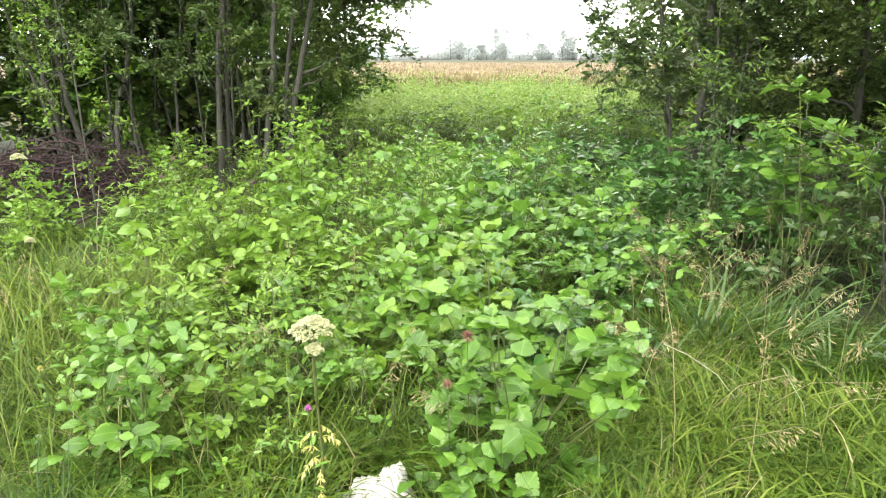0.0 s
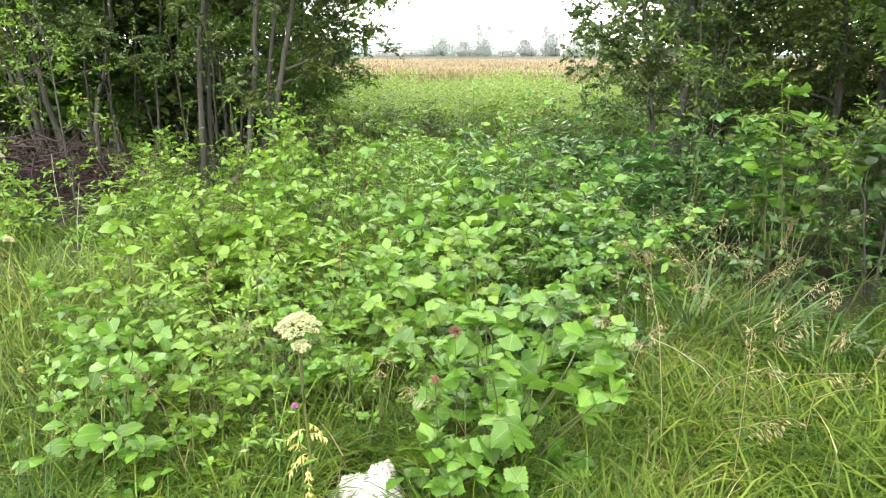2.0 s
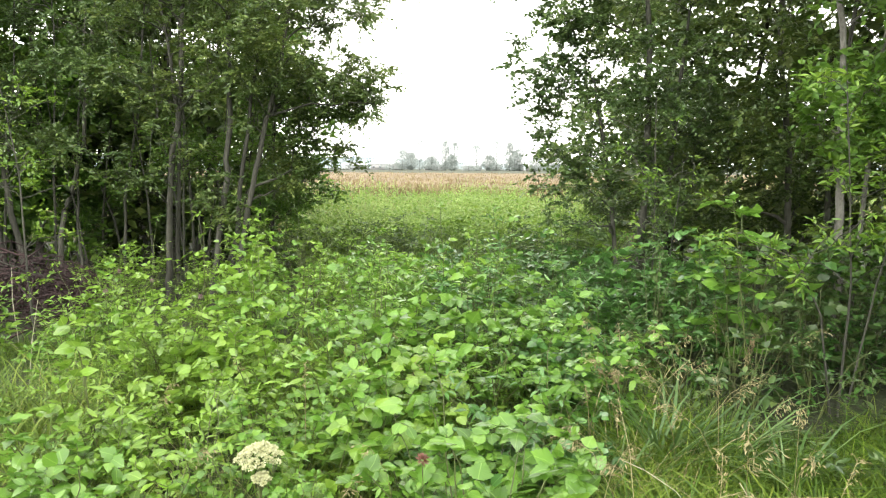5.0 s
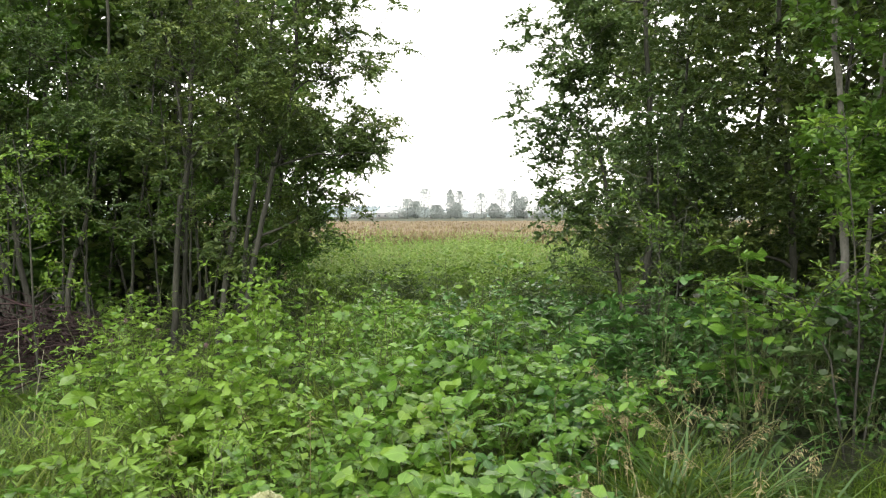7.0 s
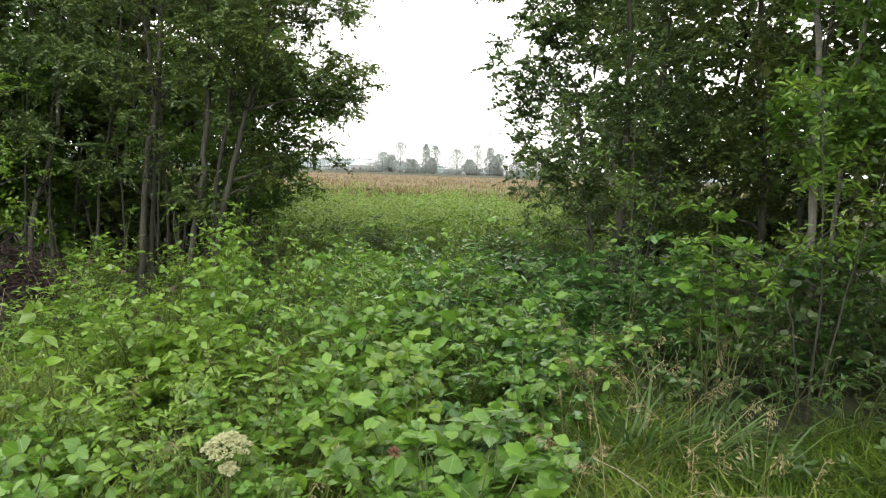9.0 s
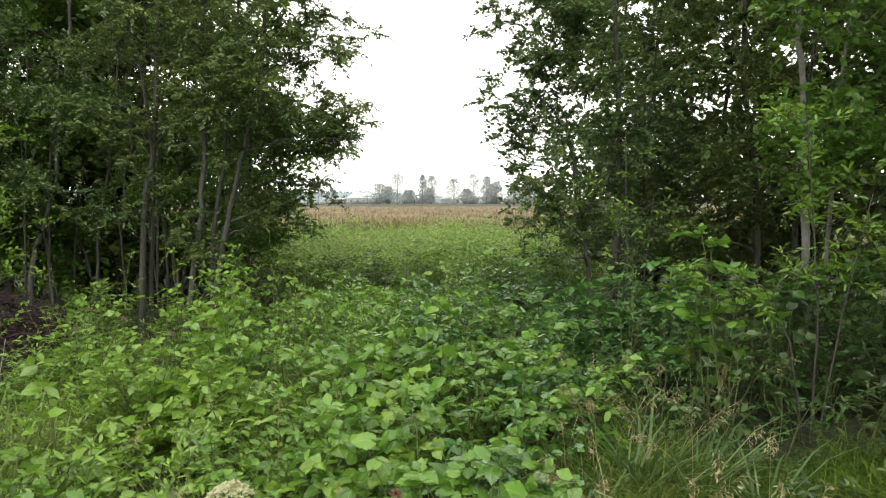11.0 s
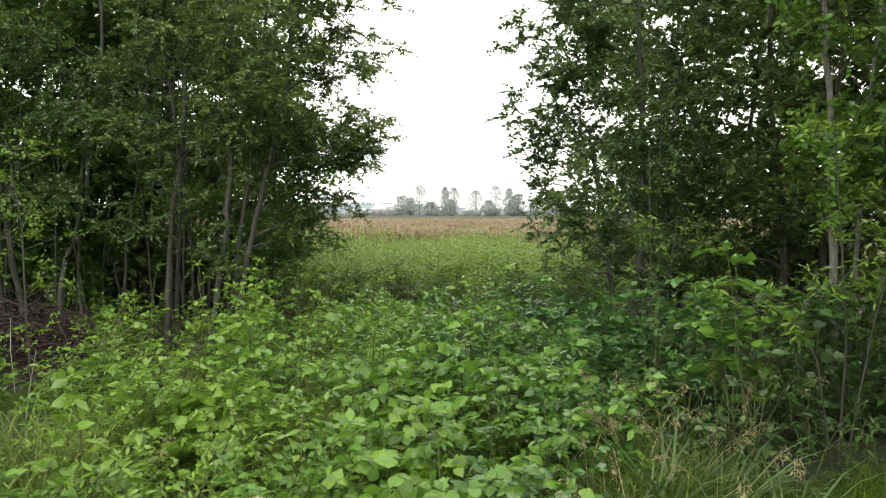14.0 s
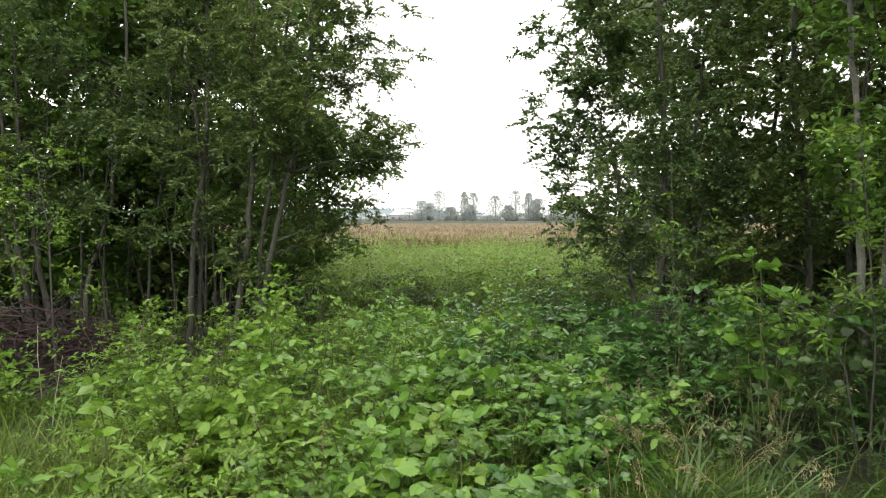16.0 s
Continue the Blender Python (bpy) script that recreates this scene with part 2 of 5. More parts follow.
# ---- mesh helpers ----
class Soup:
    """Collects vertices, faces, material slots and leaf coordinates, and builds one mesh."""

    def __init__(self):
        self.v, self.f, self.uv, self.n, self.mats = [], [], [], 0, []

    def add(self, verts, faces, mat, uv=None):
        """faces: an int array (m, k)."""
        if mat not in self.mats:
            self.mats.append(mat)
        self.f.append((np.asarray(faces, dtype=np.int64) + self.n, self.mats.index(mat)))
        self.v.append(np.asarray(verts, dtype=np.float32))
        self.uv.append(np.zeros((len(verts), 2), np.float32) if uv is None else np.asarray(uv, np.float32))
        self.n += len(verts)
        return self

    def stamp(self, shape, pos, turn, mat):
        """Copies of a small shape: turn holds a scaled 3x3 matrix for each place."""
        tv, tf = shape
        n, k = len(pos), len(tv)
        if not n:
            return self
        v = np.einsum("nij,kj->nki", turn, tv) + np.asarray(pos)[:, None, :]
        f = (np.asarray(tf)[None] + (np.arange(n) * k)[:, None, None]).reshape(-1, len(tf[0]))
        return self.add(v.reshape(-1, 3), f, mat, np.tile(tv[:, :2], (n, 1)))

    def tube(self, pts, radii, mat, sides=6):
        pts, radii = np.asarray(pts, float), np.asarray(radii, float)
        d = np.gradient(pts, axis=0)
        d /= np.linalg.norm(d, axis=1)[:, None] + 1e-9
        ref = np.where(np.abs(d[:, 2:3]) > 0.9, [[1.0, 0, 0]], [[0, 0, 1.0]])
        a = np.cross(d, ref)
        a /= np.linalg.norm(a, axis=1)[:, None] + 1e-9
        b = np.cross(d, a)
        ang = np.linspace(0, 2 * np.pi, sides, endpoint=False)
        v = pts[:, None] + radii[:, None, None] * (np.cos(ang)[None, :, None] * a[:, None] + np.sin(ang)[None, :, None] * b[:, None])
        i = np.arange(len(pts) - 1)[:, None] * sides
        j = np.arange(sides)[None]
        k = (j + 1) % sides
        f = np.stack([i + j, i + k, i + k + sides, i + j + sides], -1).reshape(-1, 4)
        return self.add(v.reshape(-1, 3), f, mat)

    def mesh(self, name, smooth=True):
        me = bpy.data.meshes.new(name)
        if not self.n:
            return me
        v = np.concatenate(self.v)
        me.vertices.add(len(v))
        me.vertices.foreach_set("co", v.ravel())
        loops = np.concatenate([f.ravel() for f, _ in self.f])
        sizes = np.concatenate([np.full(len(f), f.shape[1]) for f, _ in self.f])
        slots = np.concatenate([np.full(len(f), s) for f, s in self.f])
        me.loops.add(len(loops))
        me.loops.foreach_set("vertex_index", loops.astype(np.int32))
        me.polygons.add(len(sizes))
        me.polygons.foreach_set("loop_start", np.r_[0, np.cumsum(sizes)[:-1]].astype(np.int32))
        me.polygons.foreach_set("loop_total", sizes.astype(np.int32))
        me.polygons.foreach_set("material_index", slots.astype(np.int32))
        me.polygons.foreach_set("use_smooth", np.full(len(sizes), smooth))
        uv = np.concatenate(self.uv)[loops]
        layer = me.uv_layers.new(name="UVMap")
        me.update(calc_edges=True)
        layer.data.foreach_set("uv", uv.astype(np.float32).ravel())
        for m in self.mats:
            me.materials.append(m)
        return me


def part(name, soup, parent, label=""):
    ob = new(name, soup.mesh(name) if isinstance(soup, Soup) else soup)
    ob.parent = parent
    return tagged(ob, label=label)


def thing(name, x, y, z=0.0, label="", category="", group="", kind=""):
    ob = new(name)
    ob.empty_display_size = 0.1
    ob.location = (x, y, z)
    return tagged(ob, label, category, group, kind)


def blade_shape(width, folds, dip=0.12, tip=0.0, curl=0.18):
    """A leaf of length 1 along y: half widths at even steps, a fold along the midrib, tip curling down."""
    w = np.asarray(width, float)
    n = len(w)
    y = np.linspace(0, 1, n)
    zc = -curl * y ** 2 + tip
    rows = np.zeros((n, 3, 3))
    rows[:, 0] = np.c_[-w, y + 0 * w, zc + dip * w + folds * np.sin(np.arange(n) * 2.4)]
    rows[:, 1] = np.c_[0 * w, y, zc]
    rows[:, 2] = np.c_[w, y + 0 * w, zc + dip * w - folds * np.sin(np.arange(n) * 2.1)]
    v = rows.reshape(-1, 3)
    f = []
    for i in range(n - 1):
        for s in (0, 1):
            a = i * 3 + s
            f.append((a, a + 1, a + 4, a + 3))
    return v, np.array(f)


def lobed_shape(teeth=True):
    """A three-lobed, coarsely toothed leaf, pleated along its veins, fanned from its middle."""
    fine = [(0.10, -0.04), (0.22, -0.02), (0.26, 0.06), (0.36, 0.06), (0.36, 0.14), (0.47, 0.17), (0.45, 0.25), (0.56, 0.33), (0.49, 0.37), (0.50, 0.46), (0.42, 0.47), (0.37, 0.53), (0.40, 0.60), (0.31, 0.64), (0.31, 0.74), (0.21, 0.76), (0.19, 0.86), (0.10, 0.87), (0.07, 0.94)]
    plain = [(0.18, -0.03), (0.34, 0.08), (0.46, 0.17), (0.53, 0.40), (0.35, 0.48), (0.34, 0.64), (0.20, 0.76), (0.10, 0.88)]
    right = fine if teeth else plain
    outline = [(0.0, 0.0)] + right + [(0.0, 1.0)] + [(-x, y) for x, y in reversed(right)]
    v = [(0.0, 0.42, 0.03)]
    for i, (x, y) in enumerate(outline):
        pleat = 0.022 * math.cos(5.0 * math.atan2(x, y - 0.2))
        v.append((x, y, 0.10 * abs(x) - 0.20 * y * y - 0.16 * x * x + pleat + (0.018 if i % 2 else -0.012)))
    n = len(outline)
    return np.array(v), np.array([(0, 1 + i, 1 + (i + 1) % n) for i in range(n)])


def variants(shape):
    """The same leaf flat, curled with a twist, and bent to one side."""
    made = [shape[0]]
    for curl, twist, side in ((0.22, 0.35, -0.10), (-0.10, -0.30, 0.14)):
        v = shape[0].copy()
        x, y, z = v.T
        made.append(np.stack([x + side * y * y, y * (1 - 0.06 * abs(curl)), z - curl * y * y + twist * x * y], 1))
    return [(v, shape[1]) for v in made]


OVATE = blade_shape([0.02, 0.22, 0.33, 0.34, 0.26, 0.13, 0.005], 0.012)
TOOTHED = blade_shape([0.02, 0.17, 0.19, 0.29, 0.285, 0.345, 0.31, 0.315, 0.22, 0.20, 0.085, 0.004], 0.010)
TOOTHED_LOW = blade_shape([0.02, 0.24, 0.23, 0.36, 0.27, 0.29, 0.12, 0.005], 0.014)
OVATE_LOW = blade_shape([0.03, 0.32, 0.31, 0.01], 0.015)
LANCE = blade_shape([0.015, 0.12, 0.14, 0.09, 0.005], 0.008)
TREE_LEAF = (np.array([(0, 0, 0), (0.24, 0.28, 0.09), (0.22, 0.62, 0.04), (0, 1, -0.16), (-0.22, 0.62, 0.05), (-0.24, 0.28, 0.08)], float), np.array([(0, 1, 2, 3), (0, 3, 4, 5)]))
NARROW = (np.array([(0, 0, 0), (0.13, 0.35, 0.03), (0.10, 0.65, 0.0), (0, 1, -0.12), (-0.10, 0.65, 0.0), (-0.13, 0.35, 0.03)], float), np.array([(0, 1, 2, 3), (0, 3, 4, 5)]))
BROAD = (np.array([(0, 0, 0), (0.36, 0.26, 0.08), (0.27, 0.66, 0.03), (0, 1, -0.15), (-0.27, 0.66, 0.04), (-0.36, 0.26, 0.07)], float), np.array([(0, 1, 2, 3), (0, 3, 4, 5)]))
DIAMOND = (np.array([(0, 0, 0), (0.31, 0.45, 0.07), (0, 1, -0.1), (-0.31, 0.45, 0.06)], float), np.array([(0, 1, 2), (0, 2, 3)]))
SLIVER = (np.array([(0, 0, 0), (0.12, 0.45, 0.03), (0, 1, -0.1), (-0.12, 0.45, 0.02)], float), np.array([(0, 1, 2), (0, 2, 3)]))
LOBED = lobed_shape()
LOBED_LOW = lobed_shape(False)


def turns(direction, up, size):
    """Scaled rotation matrices that point y along direction, with z near up."""
    d = direction / (np.linalg.norm(direction, axis=1)[:, None] + 1e-9)
    x = np.cross(d, up)
    x /= np.linalg.norm(x, axis=1)[:, None] + 1e-9
    z = np.cross(x, d)
    return np.stack([x, d, z], -1) * np.asarray(size)[:, None, None]


def bend(a, b, sag, n=5, wob=0.0, rng=None):
    t = np.linspace(0, 1, n)[:, None]
    p = np.asarray(a) * (1 - t) + np.asarray(b) * t
    p[:, 2] += sag * 4 * (t[:, 0] * (1 - t[:, 0]))
    if wob:
        p[1:-1] += rng.normal(0, wob, (n - 2, 3))
    return p


def grow_shrub(rng, height, radius, stems, per_stem, size, low=0.25):
    """Arching stems with leafy side twigs in turn round them and a tuft of young leaves at each tip.
    Returns, stem by stem, its line and twig lines, and the leaves' places, directions, ups and sizes."""
    lines, pos, way, up, big = [], [], [], [], []
    z = np.array([0, 0, 1.0])
    for s in range(stems):
        a = rng.uniform(0, 2 * np.pi)
        r = radius * math.sqrt(rng.uniform(0.02, 1))
        h = height * (rng.uniform(0.6, 1.0) if s or height > 1.3 else 1.12) * (1 - 0.25 * (r / radius) ** 2)
        if s % 3 == 2:
            r, h = radius * rng.uniform(0.6, 1.0), h * rng.uniform(0.4, 0.7)
        foot = np.array([rng.normal(0, 0.03), rng.normal(0, 0.03), 0.0])
        line = bend(foot, np.array([r * math.cos(a), r * math.sin(a), h]), 0.10 * h, 6, 0.014, rng)
        k = max(2, per_stem // 5)
        t = np.clip(low + (0.97 - low) * np.linspace(0, 1, k) ** 0.85 + rng.normal(0, 0.03, k), 0.03, 0.98)
        at = np.stack([np.interp(t * 5, np.arange(6), line[:, c]) for c in range(3)], 1)
        phi = np.arange(k) * 2.4 + rng.uniform(0, 6)
        out = np.stack([np.cos(phi), np.sin(phi), rng.uniform(0.05, 0.8, k)], 1)
        across = np.cross(out, z)
        reach = size * rng.uniform(1.1, 2.4, k) * (1.15 - 0.55 * t)
        twigs = []
        for i in range(k):
            u = np.linspace(0.2, 1.0, 5)
            p = at[i] + out[i] * (reach[i] * u)[:, None] - z * (0.2 * reach[i] * u * u)[:, None]
            twigs.append(np.stack([at[i], p[2], p[4]]))
            sign = np.array([1, -1, 1, -1, 0.0]) * (1 if i % 2 else -1)
            d = out[i] * np.where(sign == 0, 1.0, 0.5)[:, None] + across[i] * (0.85 * sign)[:, None] + rng.normal(0, 0.16, (5, 3))
            d[:, 2] -= rng.uniform(-0.4, 0.6, 5)
            pos.append(p)
            way.append(d)
            up.append(z + 0.3 * out[i] + rng.normal(0, 0.42, (5, 3)))
            big.append(size * rng.uniform(0.55, 1.15, 5) * (1.05 - 0.25 * t[i]))
        tan = (line[-1] - line[-2]) / np.linalg.norm(line[-1] - line[-2])
        b = np.arange(4) * 1.7 + rng.uniform(0, 6)
        d = np.stack([np.cos(b), np.sin(b), 0 * b], 1) * [[0.9], [0.7], [0.5], [0.25]] + tan * [[0.25], [0.5], [0.8], [1.0]]
        pos.append(np.repeat(line[-1:], 4, 0) - tan * [[0.03], [0.018], [0.008], [0.0]])
        way.append(d)
        up.append(z + rng.normal(0, 0.3, (4, 3)) + 0.4 * d)
        big.append(size * np.array([0.7, 0.6, 0.48, 0.36]))
        lines.append((line, twigs))
    return lines, np.concatenate(pos), np.concatenate(way), np.concatenate(up), np.concatenate(big)


LEAF_MESHES = {}


def leaf_mesh(key, shape, mat):
    if key not in LEAF_MESHES:
        LEAF_MESHES[key] = Soup().add(shape[0], shape[1], mat, shape[0][:, :2]).mesh("leaf")
    return LEAF_MESHES[key]


def shrub(name, x, y, height, radius, stems, per_stem, size, shape, mat, seed, label, category="shrub", group="", single=False, key="", low=0.25, z=0.0):
    """A leafy shrub: stems, and its leaves as one part each (single) or joined."""
    rng = np.random.default_rng(seed)
    root = thing(name, x, y, z, label, category, group)
    lines, pos, way, up, big = grow_shrub(rng, height, radius, stems, per_stem, size, low)
    thick = 0.55 + height * 0.45
    for line, twigs in lines:
        wood = Soup().tube(line, np.linspace(0.0048, 0.0016, len(line)) * thick, M_STEM, 5)
        for twig in twigs:
            wood.tube(twig, np.array([0.0016, 0.0013, 0.0008]) * thick, M_STEM, 3)
        part("stem", wood, root)
    m = turns(way, up, big)
    m[:, :, 0] *= rng.uniform(0.85, 1.15, len(m))[:, None]
    forms = variants(shape)
    if single:
        for n, (p, r) in enumerate(zip(pos, m)):
            ob = new("leaf", leaf_mesh(f"{key}{n % 3}", forms[n % 3], mat))
            ob.parent = root
            ob.matrix_basis = Matrix.Translation(p) @ Matrix(r.tolist()).to_4x4()
    else:
        leaves = Soup()
        for n in range(3):
            leaves.stamp(forms[n], pos[n::3], m[n::3], mat)
        part("foliage", leaves, root)
    return root


def tree(name, x, y, stems, blobs, seed, label, leaf=0.048, per=91, mat=None, bark=None, shape=None, spread=0.125, group="", droop=0.35, thin=0.42):
    """A tree: trunks from lines of (dx, dy, z) with radii, limbs and twigs to many leaf clusters in ellipsoids, and a crown.
    blobs: (dx, dy, z, rx, ry, rz, clusters)."""
    mat, bark, shape = mat or M_TREE, bark or M_BARK, shape or TREE_LEAF
    rng = np.random.default_rng(seed)
    root = thing(name, x, y, 0.0, label, "tree", group)
    spine = []
    for line, r0, r1 in stems:
        p = np.asarray(line, float)
        t = np.linspace(0, len(p) - 1, 4 * (len(p) - 1) + 1)
        q = np.stack([np.interp(t, np.arange(len(p)), p[:, k]) for k in range(3)], 1)
        q[1:-1] += rng.normal(0, r0 * 0.22, (len(q) - 2, 3)) * [1, 1, 0.3]
        sway, lag = r0 * rng.uniform(0.2, 0.7), rng.uniform(0, 6)
        q[:, 0] += sway * np.sin(q[:, 2] * 1.7 + lag) - sway * math.sin(lag)
        r = np.linspace(r0, r1, len(q)) * (1 + rng.normal(0, 0.05, len(q)))
        r[0] *= 1.2
        part("trunk", Soup().tube(q, r, bark, 10), root)
        spine.append(np.c_[q, r])
    spine = np.concatenate(spine)
    limbs, crown, centres = Soup(), Soup(), []
    for bx, by, bz, rx, ry, rz, count in blobs:
        count = max(3, int(count * thin))
        # the clumps gather on a few boughs, with hollows between these
        boughs = max(2, count // 4)
        g = rng.normal(size=(boughs, 3))
        g /= np.linalg.norm(g, axis=1)[:, None]
        c = np.array([bx, by, bz]) + g * (rng.uniform(0.12, 1, boughs) ** 0.5)[:, None] * [rx, ry, rz]
        c = c[np.arange(count) % boughs] + rng.normal(0, 0.19, (count, 3)) * [1, 1, 0.7]
        c[:, 2] = np.maximum(c[:, 2], 0.35)
        centres.append(c)
        # every clump is a tuft of leafy shoots, with leaves at both sides of each shoot
        shoots, each = 7, max(2, per // 7)
        g = rng.normal(0, 1, (count * shoots, 3)) * [1, 1, 0.6] + [0, 0, 0.3]
        g /= np.linalg.norm(g, axis=1)[:, None]
        reach = spread * rng.uniform(1.1, 2.5, count * shoots)
        n = count * shoots * each
        t = np.tile(np.linspace(0.12, 1.0, each), count * shoots)
        gg, rr = np.repeat(g, each, axis=0), np.repeat(reach, each)
        at = np.repeat(np.repeat(c, shoots, axis=0), each, axis=0) + gg * (rr * t)[:, None]
        at[:, 2] -= 0.32 * rr * t ** 2
        side = np.cross(gg, [0, 0, 1.0]) * np.where(np.arange(n) % 2, 1.0, -1.0)[:, None]
        way = gg * 0.6 + side * 0.75 + rng.normal(0, 0.3, (n, 3)) - [0, 0, droop * 0.35]
        up = np.array([0, 0, 1.0]) + rng.normal(0, 0.65, (n, 3)) + 0.25 * gg
        crown.stamp(shape, at, turns(way, up, leaf * rng.uniform(0.7, 1.25, n) * (1.1 - 0.35 * t)), mat)
    centres = np.concatenate(centres)
    nodes = spine[spine[:, 2] > 0.5 * min(centres[:, 2].min() + 0.5, 1.6)]
    order = rng.permutation(len(centres))
    main = max(3, len(centres) // 16)
    for rank, k in enumerate(centres[order]):
        # long limbs first; later sprays hang on the nearest limb or trunk
        rise = nodes[:, 2] - (k[2] - 0.12)
        dist = np.linalg.norm(nodes[:, :3] - k, axis=1) + 2.0 * np.maximum(rise, 0) + (0.0 if rank >= main else 0.6 * np.maximum(0, k[2] - 0.9 - nodes[:, 2]) * -1)
        s0 = nodes[dist.argmin()]
        line = bend(s0[:3], k, 0.06 if rank < main else 0.03, 6, 0.03 if rank < main else 0.012, rng)
        r0 = min(0.6 * s0[3], 0.026 if rank < main else 0.010)
        rr = np.linspace(r0, 0.004, 6)
        if rank < main:
            part("limb", Soup().tube(line, rr, bark, 6), root)
        else:
            limbs.tube(line, rr, bark, 3)
        nodes = np.concatenate([nodes, np.c_[line[2:], rr[2:]]])
    tagged(part("twigwork", limbs, root), kind="stuff")
    part("crown", crown, root)
    return root


# ---- ground ----
def ground_height(x, y):
    """Gentle hummocks close by, level further off."""
    near = np.exp(-((np.hypot(x, y) / 30.0) ** 2))
    return near * (0.03 * np.sin(1.7 * x + 0.4) * np.cos(1.3 * y) + 0.02 * np.sin(3.9 * x) * np.sin(3.1 * y + 1))


def build_ground():
    rad = np.r_[0.0, np.geomspace(0.3, 3500, 90)]
    ang = np.linspace(0, 2 * np.pi, 96, endpoint=False)
    R, A = np.meshgrid(rad, ang, indexing="ij")
    x, y = R * np.cos(A), R * np.sin(A)
    v = np.stack([x, y, ground_height(x, y)], -1).reshape(-1, 3)
    i, j = np.arange(len(rad) - 1)[:, None] * 96, np.arange(96)[None]
    k = (j + 1) % 96
    f = np.stack([i + j, i + 96 + j, i + 96 + k, i + k], -1).reshape(-1, 4)
    ob = new("ground", Soup().add(v, f, M_SOIL).mesh("ground"))
    tagged(ob, "mossy brown soil under grass and leaf litter", "ground", kind="structure")


build_ground()


# ---- grass and meadow ----
def scatter(rng, n, x0, x1, y0, y1):
    return rng.uniform(x0, x1, n), rng.uniform(y0, y1, n)


def blade_strip(segments=3):
    """A grass blade of length 1 along y that arches over and tapers."""
    t = np.linspace(0, 1, segments + 1)
    w = 0.0058 * (1 - t ** 1.6) + 0.0005
    y, z = np.sin(t * 1.15) / 1.15, (1 - np.cos(t * 1.5)) * -0.42
    v = np.concatenate([np.stack([np.c_[-w, w].T[s], y, z], 1)[:, None] for s in (0, 1)], 1).reshape(-1, 3)
    f = [(2 * i, 2 * i + 1, 2 * i + 3, 2 * i + 2) for i in range(segments)]
    return v, np.array(f)


BLADE = blade_strip(3)
BLADE_LOW = blade_strip(2)


def bent_blade():
    """A blade that rises, folds over and hangs."""
    y, z = np.array([0, 0.42, 0.66, 0.74]), np.array([0, -0.06, -0.28, -0.50])
    w = np.array([0.0052, 0.0054, 0.004, 0.0005])
    v = np.stack([np.stack([-w, y, z], 1), np.stack([w, y, z], 1)], 1).reshape(-1, 3)
    return v, np.array([(2 * i, 2 * i + 1, 2 * i + 3, 2 * i + 2) for i in range(3)])


BENT = bent_blade()


def grass_patch(soup, rng, x, y, length, mat, shape=None, lean=0.5, wide=1.0, z0=0.0):
    clear = ~((x > -0.46) & (x < -0.04) & (y > 1.6) & (y < 2.4) & (rng.uniform(0, 1, len(x)) < 0.97))
    x, y, length = x[clear], y[clear], length[clear]
    n = len(x)
    a = rng.uniform(0, 2 * np.pi, n)
    d = np.stack([np.cos(a) * lean * rng.uniform(0.2, 1.2, n), np.sin(a) * lean * rng.uniform(0.2, 1.2, n), np.ones(n)], 1)
    up = -np.stack([np.cos(a), np.sin(a), np.zeros(n)], 1)
    m = turns(d, up, length)
    m[:, :, 0] *= wide
    soup.stamp(shape or BLADE, np.stack([x, y, ground_height(x, y) + z0], 1), m, mat)


def stuff(name, soup, label, category):
    return tagged(new(name, soup.mesh(name)), label, category, kind="stuff")


